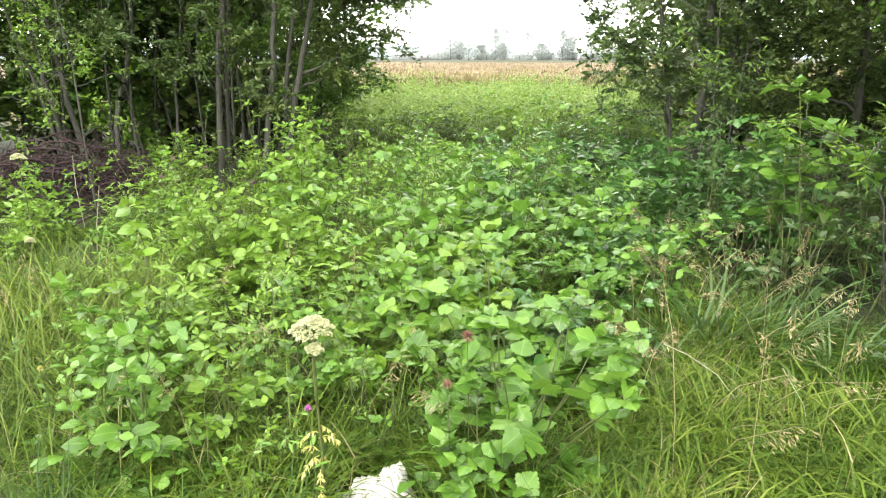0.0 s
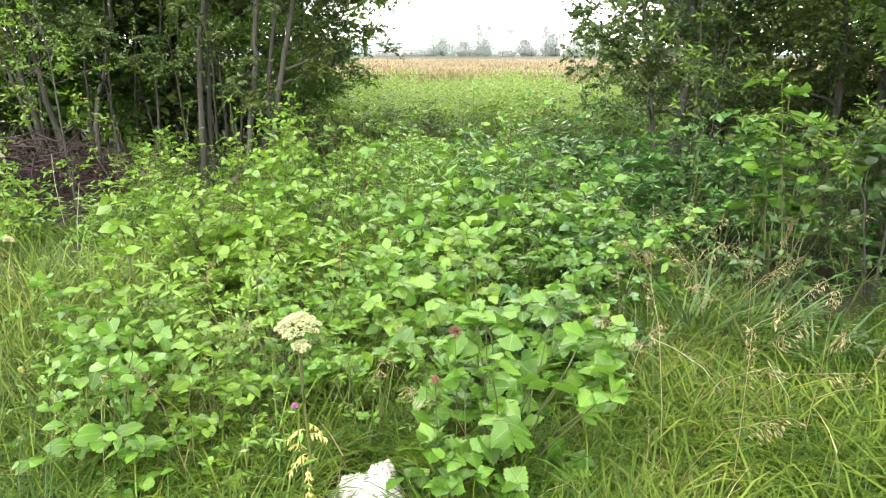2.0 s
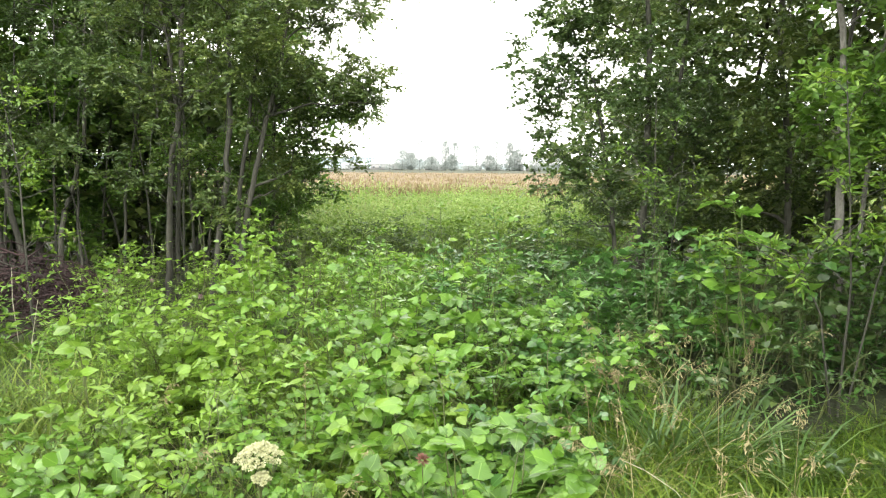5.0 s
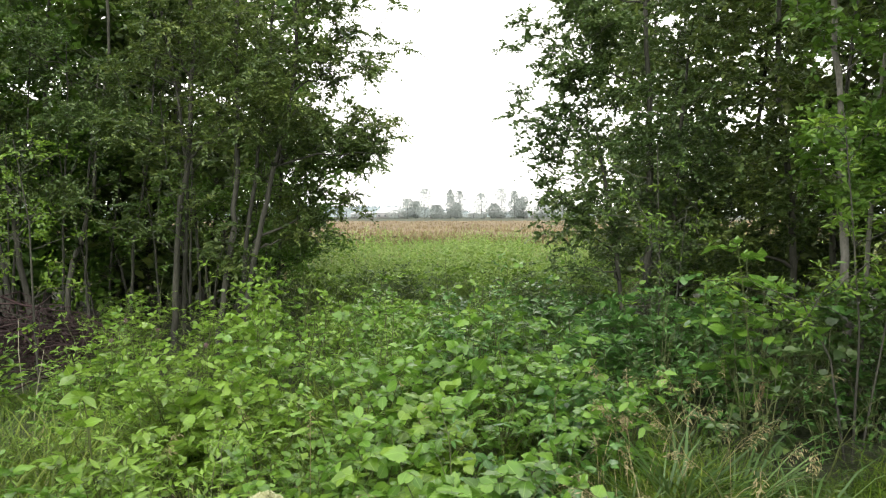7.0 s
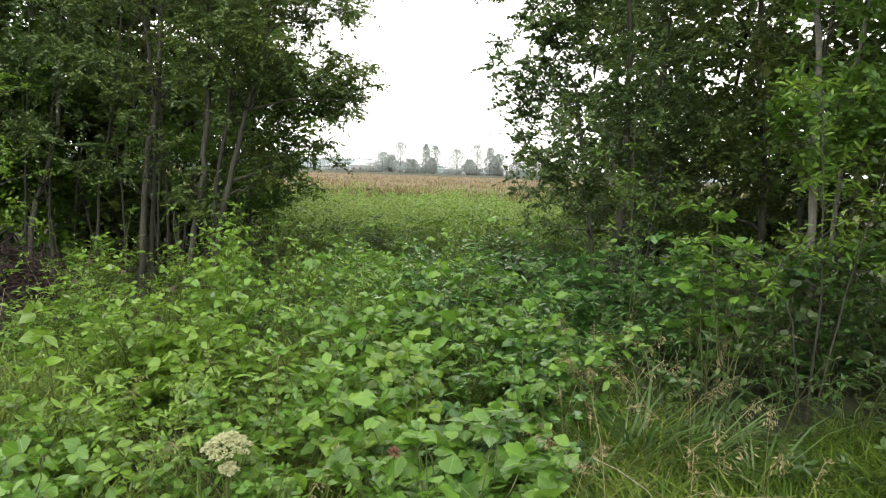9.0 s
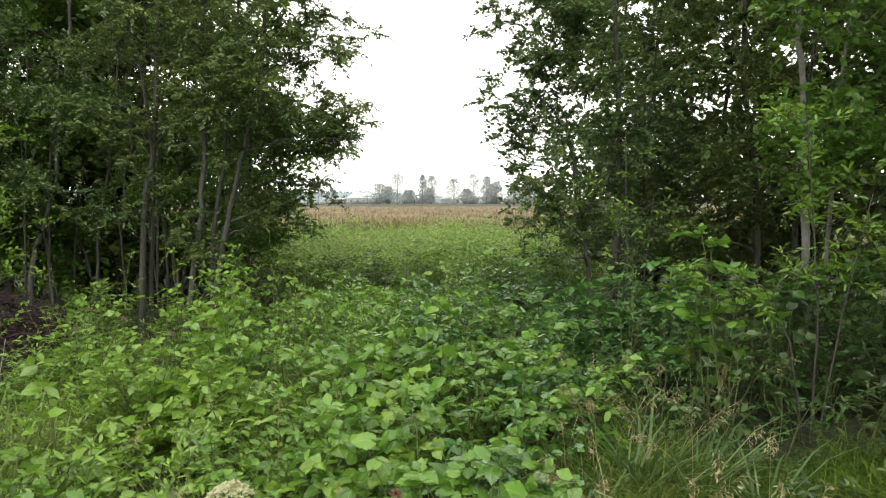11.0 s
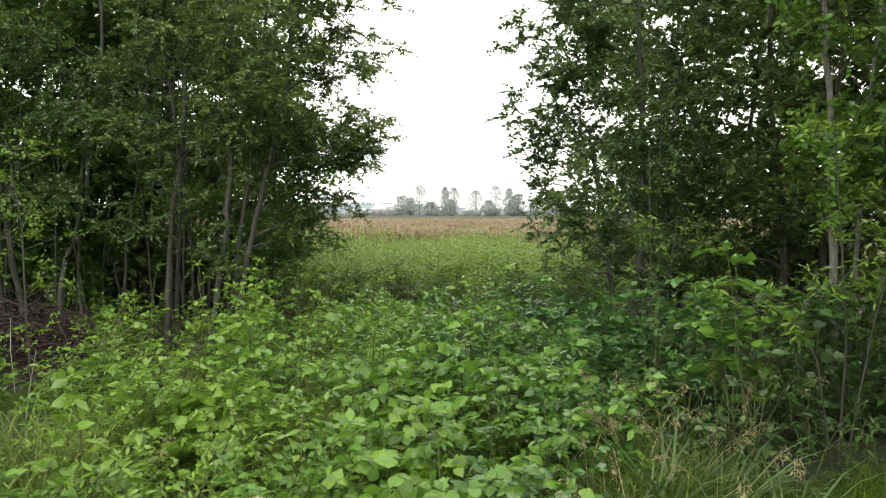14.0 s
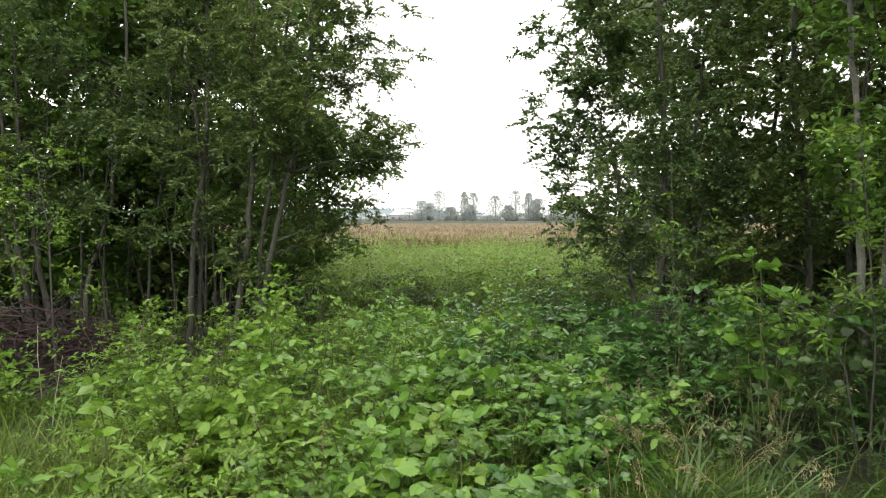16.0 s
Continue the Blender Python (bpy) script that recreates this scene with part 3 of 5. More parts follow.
def build_grass():
    rng = np.random.default_rng(11)
    s = Soup()
    # tall grass on the open ground in front of the right-hand trees, part of it lodged and matted
    x, y = scatter(rng, 34000, 0.30, 3.3, 1.25, 3.9)
    keep = (x > 0.25 + 0.28 * (y - 1.4)) & ((x < 0.15 + 0.60 * y) | (rng.uniform(0, 1, len(x)) < 0.6))
    x, y = x[keep], y[keep]
    clump = 0.75 + 0.35 * np.sin(4.1 * x + 1.3 * y) * np.sin(3.3 * y - 0.7 * x)
    tall = rng.uniform(0.20, 0.56, len(x)) * clump
    kind = rng.uniform(0, 1, len(x))
    for lo, hi, mat, shape, lean in ((0, 0.34, M_GRASS, BLADE, 1.1), (0.34, 0.62, M_GRASS, BENT, 0.9), (0.62, 0.84, M_GRASS_LIGHT, BENT, 1.2), (0.84, 1, M_GRASS_LIGHT, BLADE, 0.8)):
        k = (kind >= lo) & (kind < hi)
        grass_patch(s, rng, x[k], y[k], tall[k], mat, shape, lean=lean)
    # grass on the open ground at the other side
    x, y = scatter(rng, 24000, -4.6, -0.9, 1.3, 6.4)
    keep = x < -1.0 - 0.12 * (y - 1.6) - 0.25 * np.sin(2 * y)
    x, y = x[keep], y[keep]
    tall = rng.uniform(0.18, 0.48, len(x)) * (0.8 + 0.3 * np.sin(3.1 * x + 0.6) * np.sin(2.7 * y))
    kind = rng.uniform(0, 1, len(x))
    for lo, hi, mat, shape, lean in ((0, 0.4, M_GRASS, BLADE, 0.9), (0.4, 0.84, M_GRASS, BENT, 0.8), (0.84, 1, M_GRASS_LIGHT, BENT, 1.0)):
        k = (kind >= lo) & (kind < hi)
        grass_patch(s, rng, x[k], y[k], tall[k], mat, shape, lean=lean)
    # broader blades close by
    x, y = scatter(rng, 3200, 0.35, 2.0, 1.6, 3.0)
    keep = x > 0.35 + 0.25 * (y - 1.4)
    grass_patch(s, rng, x[keep], y[keep], rng.uniform(0.2, 0.5, keep.sum()), M_GRASS_LIGHT, BENT, lean=1.2, wide=1.9)
    # between the shrubs
    x, y = scatter(rng, 12000, -2.4, 2.2, 1.2, 6.0)
    grass_patch(s, rng, x, y, rng.uniform(0.18, 0.46, len(x)), M_GRASS, BLADE_LOW, lean=0.6)
    x, y = scatter(rng, 8000, -1.4, 0.6, 1.4, 2.6)
    grass_patch(s, rng, x, y, rng.uniform(0.15, 0.42, len(x)), M_GRASS, BENT, lean=0.8)
    x, y = scatter(rng, 3000, -0.75, 0.15, 1.75, 2.5)
    grass_patch(s, rng, x, y, rng.uniform(0.18, 0.42, len(x)), M_GRASS_LIGHT, BENT, lean=0.9, wide=1.5)
    # taller, paler blades that rise between the herbs
    tall = np.random.default_rng(41)
    x, y = scatter(tall, 5200, -2.7, 0.5, 2.3, 5.4)
    keep = (x < 0.45 - 0.28 * (y - 2.3)) & (np.sin(2.6 * x + 1.1) * np.sin(2.1 * y + 0.4) > -0.35)
    x, y = x[keep], y[keep]
    grass_patch(s, tall, x, y, tall.uniform(0.42, 0.80, len(x)) * np.interp(y, [2.3, 3.4, 5.4], [0.72, 0.95, 1.1]), M_GRASS_LIGHT, lean=0.55)
    stuff("grass", s, "long green grass, tangled and leaning", "grass")
    # behind the camera and to the sides, so that the ground goes on
    s = Soup()
    x, y = scatter(rng, 24000, -7, 7, -5, 2.0)
    keep = (np.hypot(x, y) > 0.3) & ((np.abs(x) > 2.4 + 0.3 * np.sin(3 * y)) | (y < 1.45 + 0.2 * np.sin(2.3 * x)))
    grass_patch(s, rng, x[keep], y[keep], rng.uniform(0.10, 0.30, keep.sum()), M_GRASS, BLADE_LOW, lean=1.1, wide=5.0)
    x, y = scatter(rng, 9000, -11, 11, 2, 11)
    keep = np.abs(x) > 2.6 + 0.35 * y
    grass_patch(s, rng, x[keep], y[keep], rng.uniform(0.14, 0.34, keep.sum()), M_GRASS, BLADE_LOW, lean=0.8, wide=4.0)
    stuff("rough_grass", s, "shorter rough green grass at the clearing's edge", "grass")
    # dead blades lying in the green
    s = Soup()
    x, y = scatter(rng, 3000, 0.4, 2.0, 1.4, 3.7)
    keep = (x > 0.3 + 0.28 * (y - 1.4)) & (x < 0.1 + 0.42 * y)
    grass_patch(s, rng, x[keep], y[keep], rng.uniform(0.2, 0.5, keep.sum()), M_GRASS_DRY, lean=1.3, wide=0.7)
    x, y = scatter(rng, 1800, -3.6, 0.3, 1.4, 5)
    grass_patch(s, rng, x, y, rng.uniform(0.2, 0.5, len(x)), M_GRASS_DRY, lean=1.0, wide=0.7)
    stuff("dead_grass", s, "straw-coloured dead grass blades lying in green grass", "grass")


build_grass()


def build_meadow():
    rng = np.random.default_rng(12)
    # green tall herbs behind the gap
    s = Soup()

    def open_view(x, y):
        """The meadow opens between the two groves and widens behind them."""
        wide = np.clip((y - 16) / 6, 0, 1) * 0.5
        return (x > (-0.15 - wide) * y) & (x < (0.33 + wide) * y)

    def heights(x, y):
        return 0.92 + 0.15 * np.sin(1.1 * x + 0.7 * y) * np.sin(0.9 * y - 0.5 * x) + 0.08 * np.sin(2.9 * x + 1.3 * y) * np.sin(2.3 * y - 1.1 * x)

    # a low, dense cover
    n = 42000
    y = 10.2 + 17.0 * rng.uniform(0, 1, n) ** 1.4
    x = rng.uniform(-0.55, 0.75, n) * y
    keep = open_view(x, y)
    x, y = x[keep], y[keep]
    n = len(x)
    z = heights(x, y) * (0.86 - 0.5 * rng.uniform(0, 1, n) ** 1.5)
    a = rng.uniform(0, 2 * np.pi, n)
    way = np.stack([np.cos(a), np.sin(a), rng.uniform(-0.4, 0.9, n)], 1)
    s.stamp(DIAMOND, np.stack([x, y, z], 1), turns(way, np.array([0, 0, 1.0]) + rng.normal(0, 0.5, (n, 3)), rng.uniform(0.06, 0.12, n) * (0.7 + y * 0.02)), M_WILLOW)
    # upright leafy stalks that stand in loose groups above it
    n = 7800
    y = 10.2 + 17.0 * rng.uniform(0, 1, n) ** 1.35
    x = rng.uniform(-0.55, 0.75, n) * y
    keep = open_view(x, y) & (np.sin(2.1 * x + 0.9 * y) * np.sin(1.7 * y - 0.8 * x) + rng.uniform(-1, 1, n) > -0.45)
    x, y = x[keep], y[keep]
    n, each = len(x), 12
    h = heights(x, y) * rng.uniform(0.88, 1.24, n)
    tilt = rng.normal(0, 0.07, (n, 2))
    t = np.tile(np.linspace(0.5, 1.0, each), n)
    k = np.repeat(np.arange(n), each)
    a = np.tile(np.arange(each) * 2.4, n) + np.repeat(rng.uniform(0, 6.28, n), each)
    pos = np.stack([x[k] + tilt[k, 0] * t, y[k] + tilt[k, 1] * t, h[k] * t], 1)
    way = np.stack([np.cos(a), np.sin(a), 0.1 + 1.5 * (t - 0.5) + rng.normal(0, 0.25, len(k))], 1)
    s.stamp(DIAMOND, pos, turns(way, np.array([0, 0, 1.0]) + rng.normal(0, 0.35, (len(k), 3)), np.repeat(rng.uniform(0.05, 0.10, n), each) * (1.15 - 0.55 * t) * (0.8 + y[k] * 0.014)), M_MEADOW)
    m = 22000
    y = 10.4 + 17.0 * rng.uniform(0, 1, m) ** 1.3
    x = rng.uniform(-0.55, 0.75, m) * y
    keep = open_view(x, y)
    x, y = x[keep], y[keep]
    grass_patch(s, rng, x, y, rng.uniform(0.75, 1.2, len(x)), M_MEADOW, BLADE_LOW, lean=0.25, wide=1.7)
    stuff("meadow_herbs", s, "tall green herbs and grass of a wet meadow", "meadow plants")
    # brown flowering grass further off
    s = Soup()
    m = 26000
    y = np.geomspace(21, 112, m) * rng.uniform(0.95, 1.05, m)
    x = rng.uniform(-0.62, 0.62, m) * y + 0.07 * y
    tops = 0.86 + 0.05 * np.sin(x * 0.9 + y * 0.3) + rng.uniform(-0.05, 0.14, m)
    way = np.stack([rng.normal(0, 0.3, m), rng.normal(0, 0.3, m), np.ones(m)], 1)
    mm = turns(way, rng.normal(0, 1, (m, 3)), rng.uniform(0.10, 0.24, m))
    mm[:, :, 0] *= rng.uniform(0.7, 1.5, m)[:, None]
    pale = rng.uniform(0, 1, m) < 0.22
    for kind, mat in ((~pale, M_BROWN), (pale, M_GRASS_DRY)):
        s.stamp(SLIVER, np.stack([x, y, tops - 0.1], 1)[kind], mm[kind], mat)
    near = y < 48
    grass_patch(s, rng, x[near], y[near], rng.uniform(0.7, 1.0, near.sum()), M_BROWN, BLADE_LOW, lean=0.2, wide=1.2)
    stuff("brown_field", s, "wide field of reddish-brown flowering grass", "field")
    # a yellow-green transition of mixed stalks
    s = Soup()
    m = 9000
    y = 15 + 22 * rng.uniform(0, 1, m) ** 1.6
    x = rng.uniform(-0.7, 0.7, m) * y + 0.07 * y
    grass_patch(s, rng, x, y, rng.uniform(0.85, 1.2, m), M_GRASS_DRY, BLADE_LOW, lean=0.15, wide=1.3)
    stuff("pale_stalks", s, "pale straw stalks rising from the green meadow", "grass")


build_meadow()

# a dense sheet of brown sward beneath the flowering tops, so the far field closes
sward = Soup()
gx, gy = np.meshgrid(np.linspace(-1, 1, 60), np.geomspace(27, 113, 60))
sx = gx * gy * 0.95 + 0.07 * gy
sz = 0.80 + 0.05 * np.sin(sx * 0.9 + gy * 0.3) + 0.04 * np.sin(gy * 0.8)
idx = np.arange(3600).reshape(60, 60)
sward.add(np.stack([sx, gy, sz], -1).reshape(-1, 3), np.stack([idx[:-1, :-1], idx[:-1, 1:], idx[1:, 1:], idx[1:, :-1]], -1).reshape(-1, 4), M_BROWN)
stuff("field_sward", sward, "matted brown sward below the flowering grass", "field")


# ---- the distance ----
def far_tree(x, y, w, h, seed, label="slender tree across the field, hazed grey-green"):
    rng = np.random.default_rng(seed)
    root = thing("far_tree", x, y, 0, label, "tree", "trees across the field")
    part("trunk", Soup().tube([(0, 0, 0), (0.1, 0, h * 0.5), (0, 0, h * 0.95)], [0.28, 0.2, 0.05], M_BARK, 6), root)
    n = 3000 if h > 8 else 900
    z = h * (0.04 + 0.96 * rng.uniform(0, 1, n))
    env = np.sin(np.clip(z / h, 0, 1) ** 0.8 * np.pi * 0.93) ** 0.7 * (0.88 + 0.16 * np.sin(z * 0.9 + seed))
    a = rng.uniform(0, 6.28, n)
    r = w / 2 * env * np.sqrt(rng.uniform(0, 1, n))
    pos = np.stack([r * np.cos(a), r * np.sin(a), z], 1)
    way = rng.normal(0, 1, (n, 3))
    part("crown", Soup().stamp(DIAMOND, pos, turns(way, rng.normal(0, 1, (n, 3)), rng.uniform(0.42, 0.85, n)), M_FAR_HAZED), root)


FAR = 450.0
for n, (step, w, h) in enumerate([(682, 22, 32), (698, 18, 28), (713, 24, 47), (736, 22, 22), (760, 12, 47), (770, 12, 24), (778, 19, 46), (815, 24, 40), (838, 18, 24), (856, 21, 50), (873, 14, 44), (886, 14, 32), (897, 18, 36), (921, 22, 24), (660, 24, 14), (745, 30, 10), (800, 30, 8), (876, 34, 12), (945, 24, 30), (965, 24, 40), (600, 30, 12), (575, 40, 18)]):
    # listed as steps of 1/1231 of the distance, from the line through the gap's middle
    far_tree((step - 850) / 1231 * FAR + 66.0, FAR + 9 * math.sin(n * 2.3), w / 1231 * FAR * 1.75, (h + 1) / 1231 * FAR * 1.1, 40 + n, "low bush across the field, hazed grey-green" if h < 20 else "slender tree across the field, hazed grey-green")


def box(soup, x0, x1, y0, y1, z0, z1, mat):
    v = [(x, y, z) for x in (x0, x1) for y in (y0, y1) for z in (z0, z1)]
    f = [(0, 1, 3, 2), (4, 6, 7, 5), (0, 4, 5, 1), (2, 3, 7, 6), (0, 2, 6, 4), (1, 5, 7, 3)]
    return soup.add(v, f, mat)


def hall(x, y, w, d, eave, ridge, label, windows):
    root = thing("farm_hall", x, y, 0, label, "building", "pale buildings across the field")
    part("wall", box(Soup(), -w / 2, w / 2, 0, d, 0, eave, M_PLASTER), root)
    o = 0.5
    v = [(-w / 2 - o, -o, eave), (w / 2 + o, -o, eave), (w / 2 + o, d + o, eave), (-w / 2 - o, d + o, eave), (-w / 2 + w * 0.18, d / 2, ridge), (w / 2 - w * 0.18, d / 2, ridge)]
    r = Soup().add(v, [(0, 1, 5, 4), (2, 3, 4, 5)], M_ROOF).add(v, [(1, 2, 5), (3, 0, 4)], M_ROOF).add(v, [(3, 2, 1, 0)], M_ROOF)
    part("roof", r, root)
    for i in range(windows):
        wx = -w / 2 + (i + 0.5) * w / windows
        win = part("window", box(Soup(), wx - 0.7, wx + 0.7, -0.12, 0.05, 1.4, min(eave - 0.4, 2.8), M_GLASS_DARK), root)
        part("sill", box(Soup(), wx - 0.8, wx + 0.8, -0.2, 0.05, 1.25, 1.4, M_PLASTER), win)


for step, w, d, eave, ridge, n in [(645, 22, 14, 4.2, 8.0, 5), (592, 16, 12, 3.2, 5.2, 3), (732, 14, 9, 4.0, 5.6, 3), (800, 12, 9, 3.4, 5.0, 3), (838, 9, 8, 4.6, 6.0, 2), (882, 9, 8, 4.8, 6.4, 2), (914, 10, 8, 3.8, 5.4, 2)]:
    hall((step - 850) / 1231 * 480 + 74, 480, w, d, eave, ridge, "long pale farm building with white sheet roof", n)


def build_ridge():
    rng = np.random.default_rng(5)
    root = thing("far_ridge", -60, 1400, 0, "low wooded ridge on the grey horizon", "hill", kind="structure")
    n = 160
    x = np.linspace(-1500, 1500, n)
    h = 18 + 5 * np.sin(x / 170 + 1.2) + 3 * np.sin(x / 61) + rng.normal(0, 1.2, n)
    h *= np.clip(1.15 - (x + 60) / 420, 0.5, 1.25)
    v = np.concatenate([np.stack([x, 0 * x, 0 * x - 2], 1), np.stack([x, 60 + 0 * x, h * 0.8], 1), np.stack([x, 120 + 0 * x, h], 1), np.stack([x, 400 + 0 * x, 0 * x], 1)])
    f = [(r * n + i, r * n + i + 1, (r + 1) * n + i + 1, (r + 1) * n + i) for r in range(3) for i in range(n - 1)]
    s = Soup().add(v, f, M_RIDGE_HAZED)
    part("slope", s, root)
    m = 2500
    tx = rng.uniform(-1400, 1400, m)
    tz = np.interp(tx, x, h) - rng.uniform(0, 5, m)
    c = Soup().stamp(TREE_LEAF, np.stack([tx, rng.uniform(70, 120, m), tz], 1), turns(np.stack([rng.normal(0, 0.3, m), rng.normal(0, 0.3, m), np.ones(m)], 1), rng.normal(0, 1, (m, 3)), rng.uniform(3, 7, m)), M_RIDGE_HAZED)
    part("treetops", c, root)


build_ridge()

# ---- trees on the left of the gap ----
LEFT = "trees on the left of the gap"
tree("willow_tree", -1.8, 8.0,
     [([(-0.34, 0, 0), (-0.23, 0, 0.62), (-0.08, 0, 1.54), (-0.10, 0.05, 2.25), (-0.12, 0.2, 3.6), (0.0, 0.2, 5.2)], 0.042, 0.018),
      ([(-0.18, 0.1, 0), (-0.06, 0.1, 0.78), (0.10, 0.1, 1.96), (0.2, 0.2, 2.8), (0.34, 0.2, 4.2)], 0.032, 0.013),
      ([(-0.06, -0.1, 0), (0.03, -0.1, 0.49), (0.17, -0.1, 1.41), (0.32, 0, 2.2), (0.56, 0.1, 3.3), (0.66, 0.2, 4.6)], 0.040, 0.016)],
     [(0.75, 0.35, 3.0, 0.85, 0.8, 0.95, 130), (0.15, 0.45, 4.4, 1.05, 1.0, 1.2, 130), (1.35, 0.2, 2.42, 0.30, 0.35, 0.22, 26), (-0.1, 0.4, 2.6, 0.7, 0.6, 0.6, 40), (0.1, 0.3, 5.9, 0.9, 0.9, 0.8, 45), (0.5, -0.25, 2.5, 0.5, 0.3, 0.5, 24), (0.75, 0.4, 2.0, 0.45, 0.4, 0.5, 40), (0.0, -0.3, 1.6, 0.5, 0.2, 0.35, 14), (0.95, 0.35, 2.45, 0.5, 0.45, 0.5, 60), (1.4, 0.2, 2.6, 0.30, 0.35, 0.3, 28), (1.15, 0.2, 3.3, 0.32, 0.4, 0.4, 26), (0.8, 0.3, 1.45, 0.25, 0.3, 0.35, 26), (1.25, 0.3, 3.75, 0.36, 0.4, 0.45, 44), (0.85, 0.4, 4.4, 0.36, 0.5, 0.45, 40), (0.35, -0.4, 2.85, 0.5, 0.2, 0.45, 36), (0.1, -0.4, 3.7, 0.6, 0.2, 0.6, 36)],
     1, "multi-stemmed willow with thin grey trunks and leafy crown", leaf=0.056, group=LEFT, thin=0.6)
tree("willow_tree", -2.62, 8.4,
     [([(-0.12, 0, 0), (-0.08, 0, 0.5), (-0.02, 0, 1.4), (0.09, 0, 2.3), (0.15, 0, 3.6), (0.2, 0.1, 6.2)], 0.045, 0.020),
      ([(-0.05, 0.12, 0), (-0.04, 0.12, 0.9), (0.0, 0.12, 1.9), (-0.1, 0.2, 3.2), (-0.4, 0.2, 4.8)], 0.030, 0.012)],
     [(0.0, 0.4, 4.0, 1.3, 1.0, 1.5, 150), (0.0, -0.5, 2.6, 0.9, 0.4, 0.75, 75), (0.2, -0.45, 3.6, 0.8, 0.3, 0.9, 75), (0.15, -0.5, 1.6, 0.6, 0.2, 0.4, 22), (0.1, 0, 6.0, 1.1, 1.0, 0.9, 60)],
     2, "tall grey-barked willow with a dense dark crown", leaf=0.056, group=LEFT)
tree("alder_tree", -4.0, 8.8,
     [([(-0.2, 0, 0), (-0.12, 0, 1.0), (0.02, 0, 1.3), (0.21, 0, 1.9), (0.4, 0, 3.6), (0.4, 0, 5.6)], 0.036, 0.014),
      ([(0.05, 0.1, 0), (0.0, 0.1, 0.9), (0.05, 0.1, 2.0), (0.2, 0.2, 3.6)], 0.019, 0.009),
      ([(0.5, 0.2, 0), (0.55, 0.2, 1.2), (0.8, 0.2, 2.4), (0.9, 0.2, 3.6)], 0.022, 0.010),
      ([(0.85, 0.3, 0), (0.8, 0.3, 1.2), (0.7, 0.2, 2.4)], 0.016, 0.008)],
     [(0, 0, 3.9, 1.5, 1.1, 1.7, 150), (0, -0.6, 2.5, 1.2, 0.4, 0.9, 125), (0.1, -0.6, 3.8, 1.1, 0.3, 0.6, 40), (0, 0, 6.0, 1.2, 1.1, 0.9, 60)],
     3, "leaning grey-stemmed alder with dark green leaves", leaf=0.056, mat=M_TREE_DARK, group=LEFT)
tree("alder_tree", -5.0, 8.6,
     [([(0.30, 0, 0), (0.0, 0, 1.19), (-0.19, 0, 1.91), (-0.4, 0, 3.0), (-0.5, 0, 5.0)], 0.030, 0.012),
      ([(0.33, 0, 0), (0.16, 0, 1.12), (0.09, 0, 1.59), (-0.05, 0, 2.6), (-0.1, 0, 4.2)], 0.042, 0.015),
      ([(0.48, 0.1, 0), (0.31, 0.1, 1.06), (0.23, 0.1, 1.56), (0.1, 0.1, 2.8), (0.1, 0.1, 4.0)], 0.042, 0.014)],
     [(0, 0, 3.6, 1.5, 1.1, 1.9, 150), (0.3, -0.5, 2.2, 1.1, 0.4, 0.8, 90), (0, 0, 5.6, 1.2, 1.1, 0.9, 50)],
     4, "leaning grey-stemmed alder with dark green leaves", leaf=0.056, group=LEFT)
tree("willow_tree", -1.75, 9.6,
     [([(0, 0, 0), (0.05, 0, 1.2), (0.1, 0, 2.6)], 0.03, 0.012)],
     [(0.1, 0, 2.0, 0.75, 0.6, 0.9, 90), (0.4, -0.1, 1.3, 0.5, 0.4, 0.55, 60)],
     5, "young willow with pale green leaves down to the herbs", leaf=0.056, mat=M_ASPEN, group=LEFT, thin=0.62)
for n, (x, y, w) in enumerate([(-2.6, 12.0, 1.5), (-4.4, 11.6, 1.6), (-6.4, 11.2, 1.7), (-3.3, 13.6, 1.6), (-6.0, 13.8, 2.0), (-3.5, 10.9, 1.3), (-5.2, 10.3, 1.3), (-4.7, 12.7, 1.4), (-6.9, 8.7, 1.0), (-7.6, 9.6, 1.5), (-8.2, 11.8, 1.7)]):
    tree("thicket_tree", x, y,
         [([(0, 0, 0), (0.1, 0, 1.4), (0.0, 0.1, 3.0), (0.2, 0, 5.6)], 0.06, 0.02), ([(0.3, 0.2, 0), (0.5, 0.2, 1.6), (0.6, 0.3, 3.6)], 0.045, 0.015), ([(-0.4, 0.1, 0), (-0.5, 0.1, 1.6), (-0.4, 0.1, 3.6)], 0.04, 0.015)],
         [(0, 0, 3.9, w, 1.2, 2.0, 130), (0, 0, 4.9, w, 1.0, 0.9, 45), (0, 0, 2.1, w, 1.0, 1.2, 100), (0, 0.2, 0.8, w, 0.9, 0.7, 60), (0, 0, 5.9, w * 0.8, 1.0, 0.8, 40)],
         60 + n, "dense dark tree filling out the grove", leaf=0.175, per=28, mat=M_TREE if n % 2 else M_ASPEN, spread=0.22, thin=0.66, shape=DIAMOND, group=LEFT)

POLES = np.random.default_rng(77)
for n in range(16):
    px, py, h = POLES.uniform(-5.2, -1.9), POLES.uniform(8.8, 10.6), POLES.uniform(2.4, 4.2)
    lean = POLES.normal(0, 0.35)
    tree("young_alder", px, py,
         [([(0, 0, 0), (lean * 0.3, 0, h * 0.35), (lean * 0.8, 0.05, h * 0.7), (lean, 0.1, h)], POLES.uniform(0.010, 0.022), 0.007)],
         [(lean, 0.1, h, 0.35, 0.35, 0.5, 12), (lean * 0.5, 0, h * 0.5, 0.45, 0.3, 0.6, 24)],
         500 + n, "thin-stemmed young alder in the grove's shade", leaf=0.055, per=40, mat=M_ASPEN, group=LEFT)

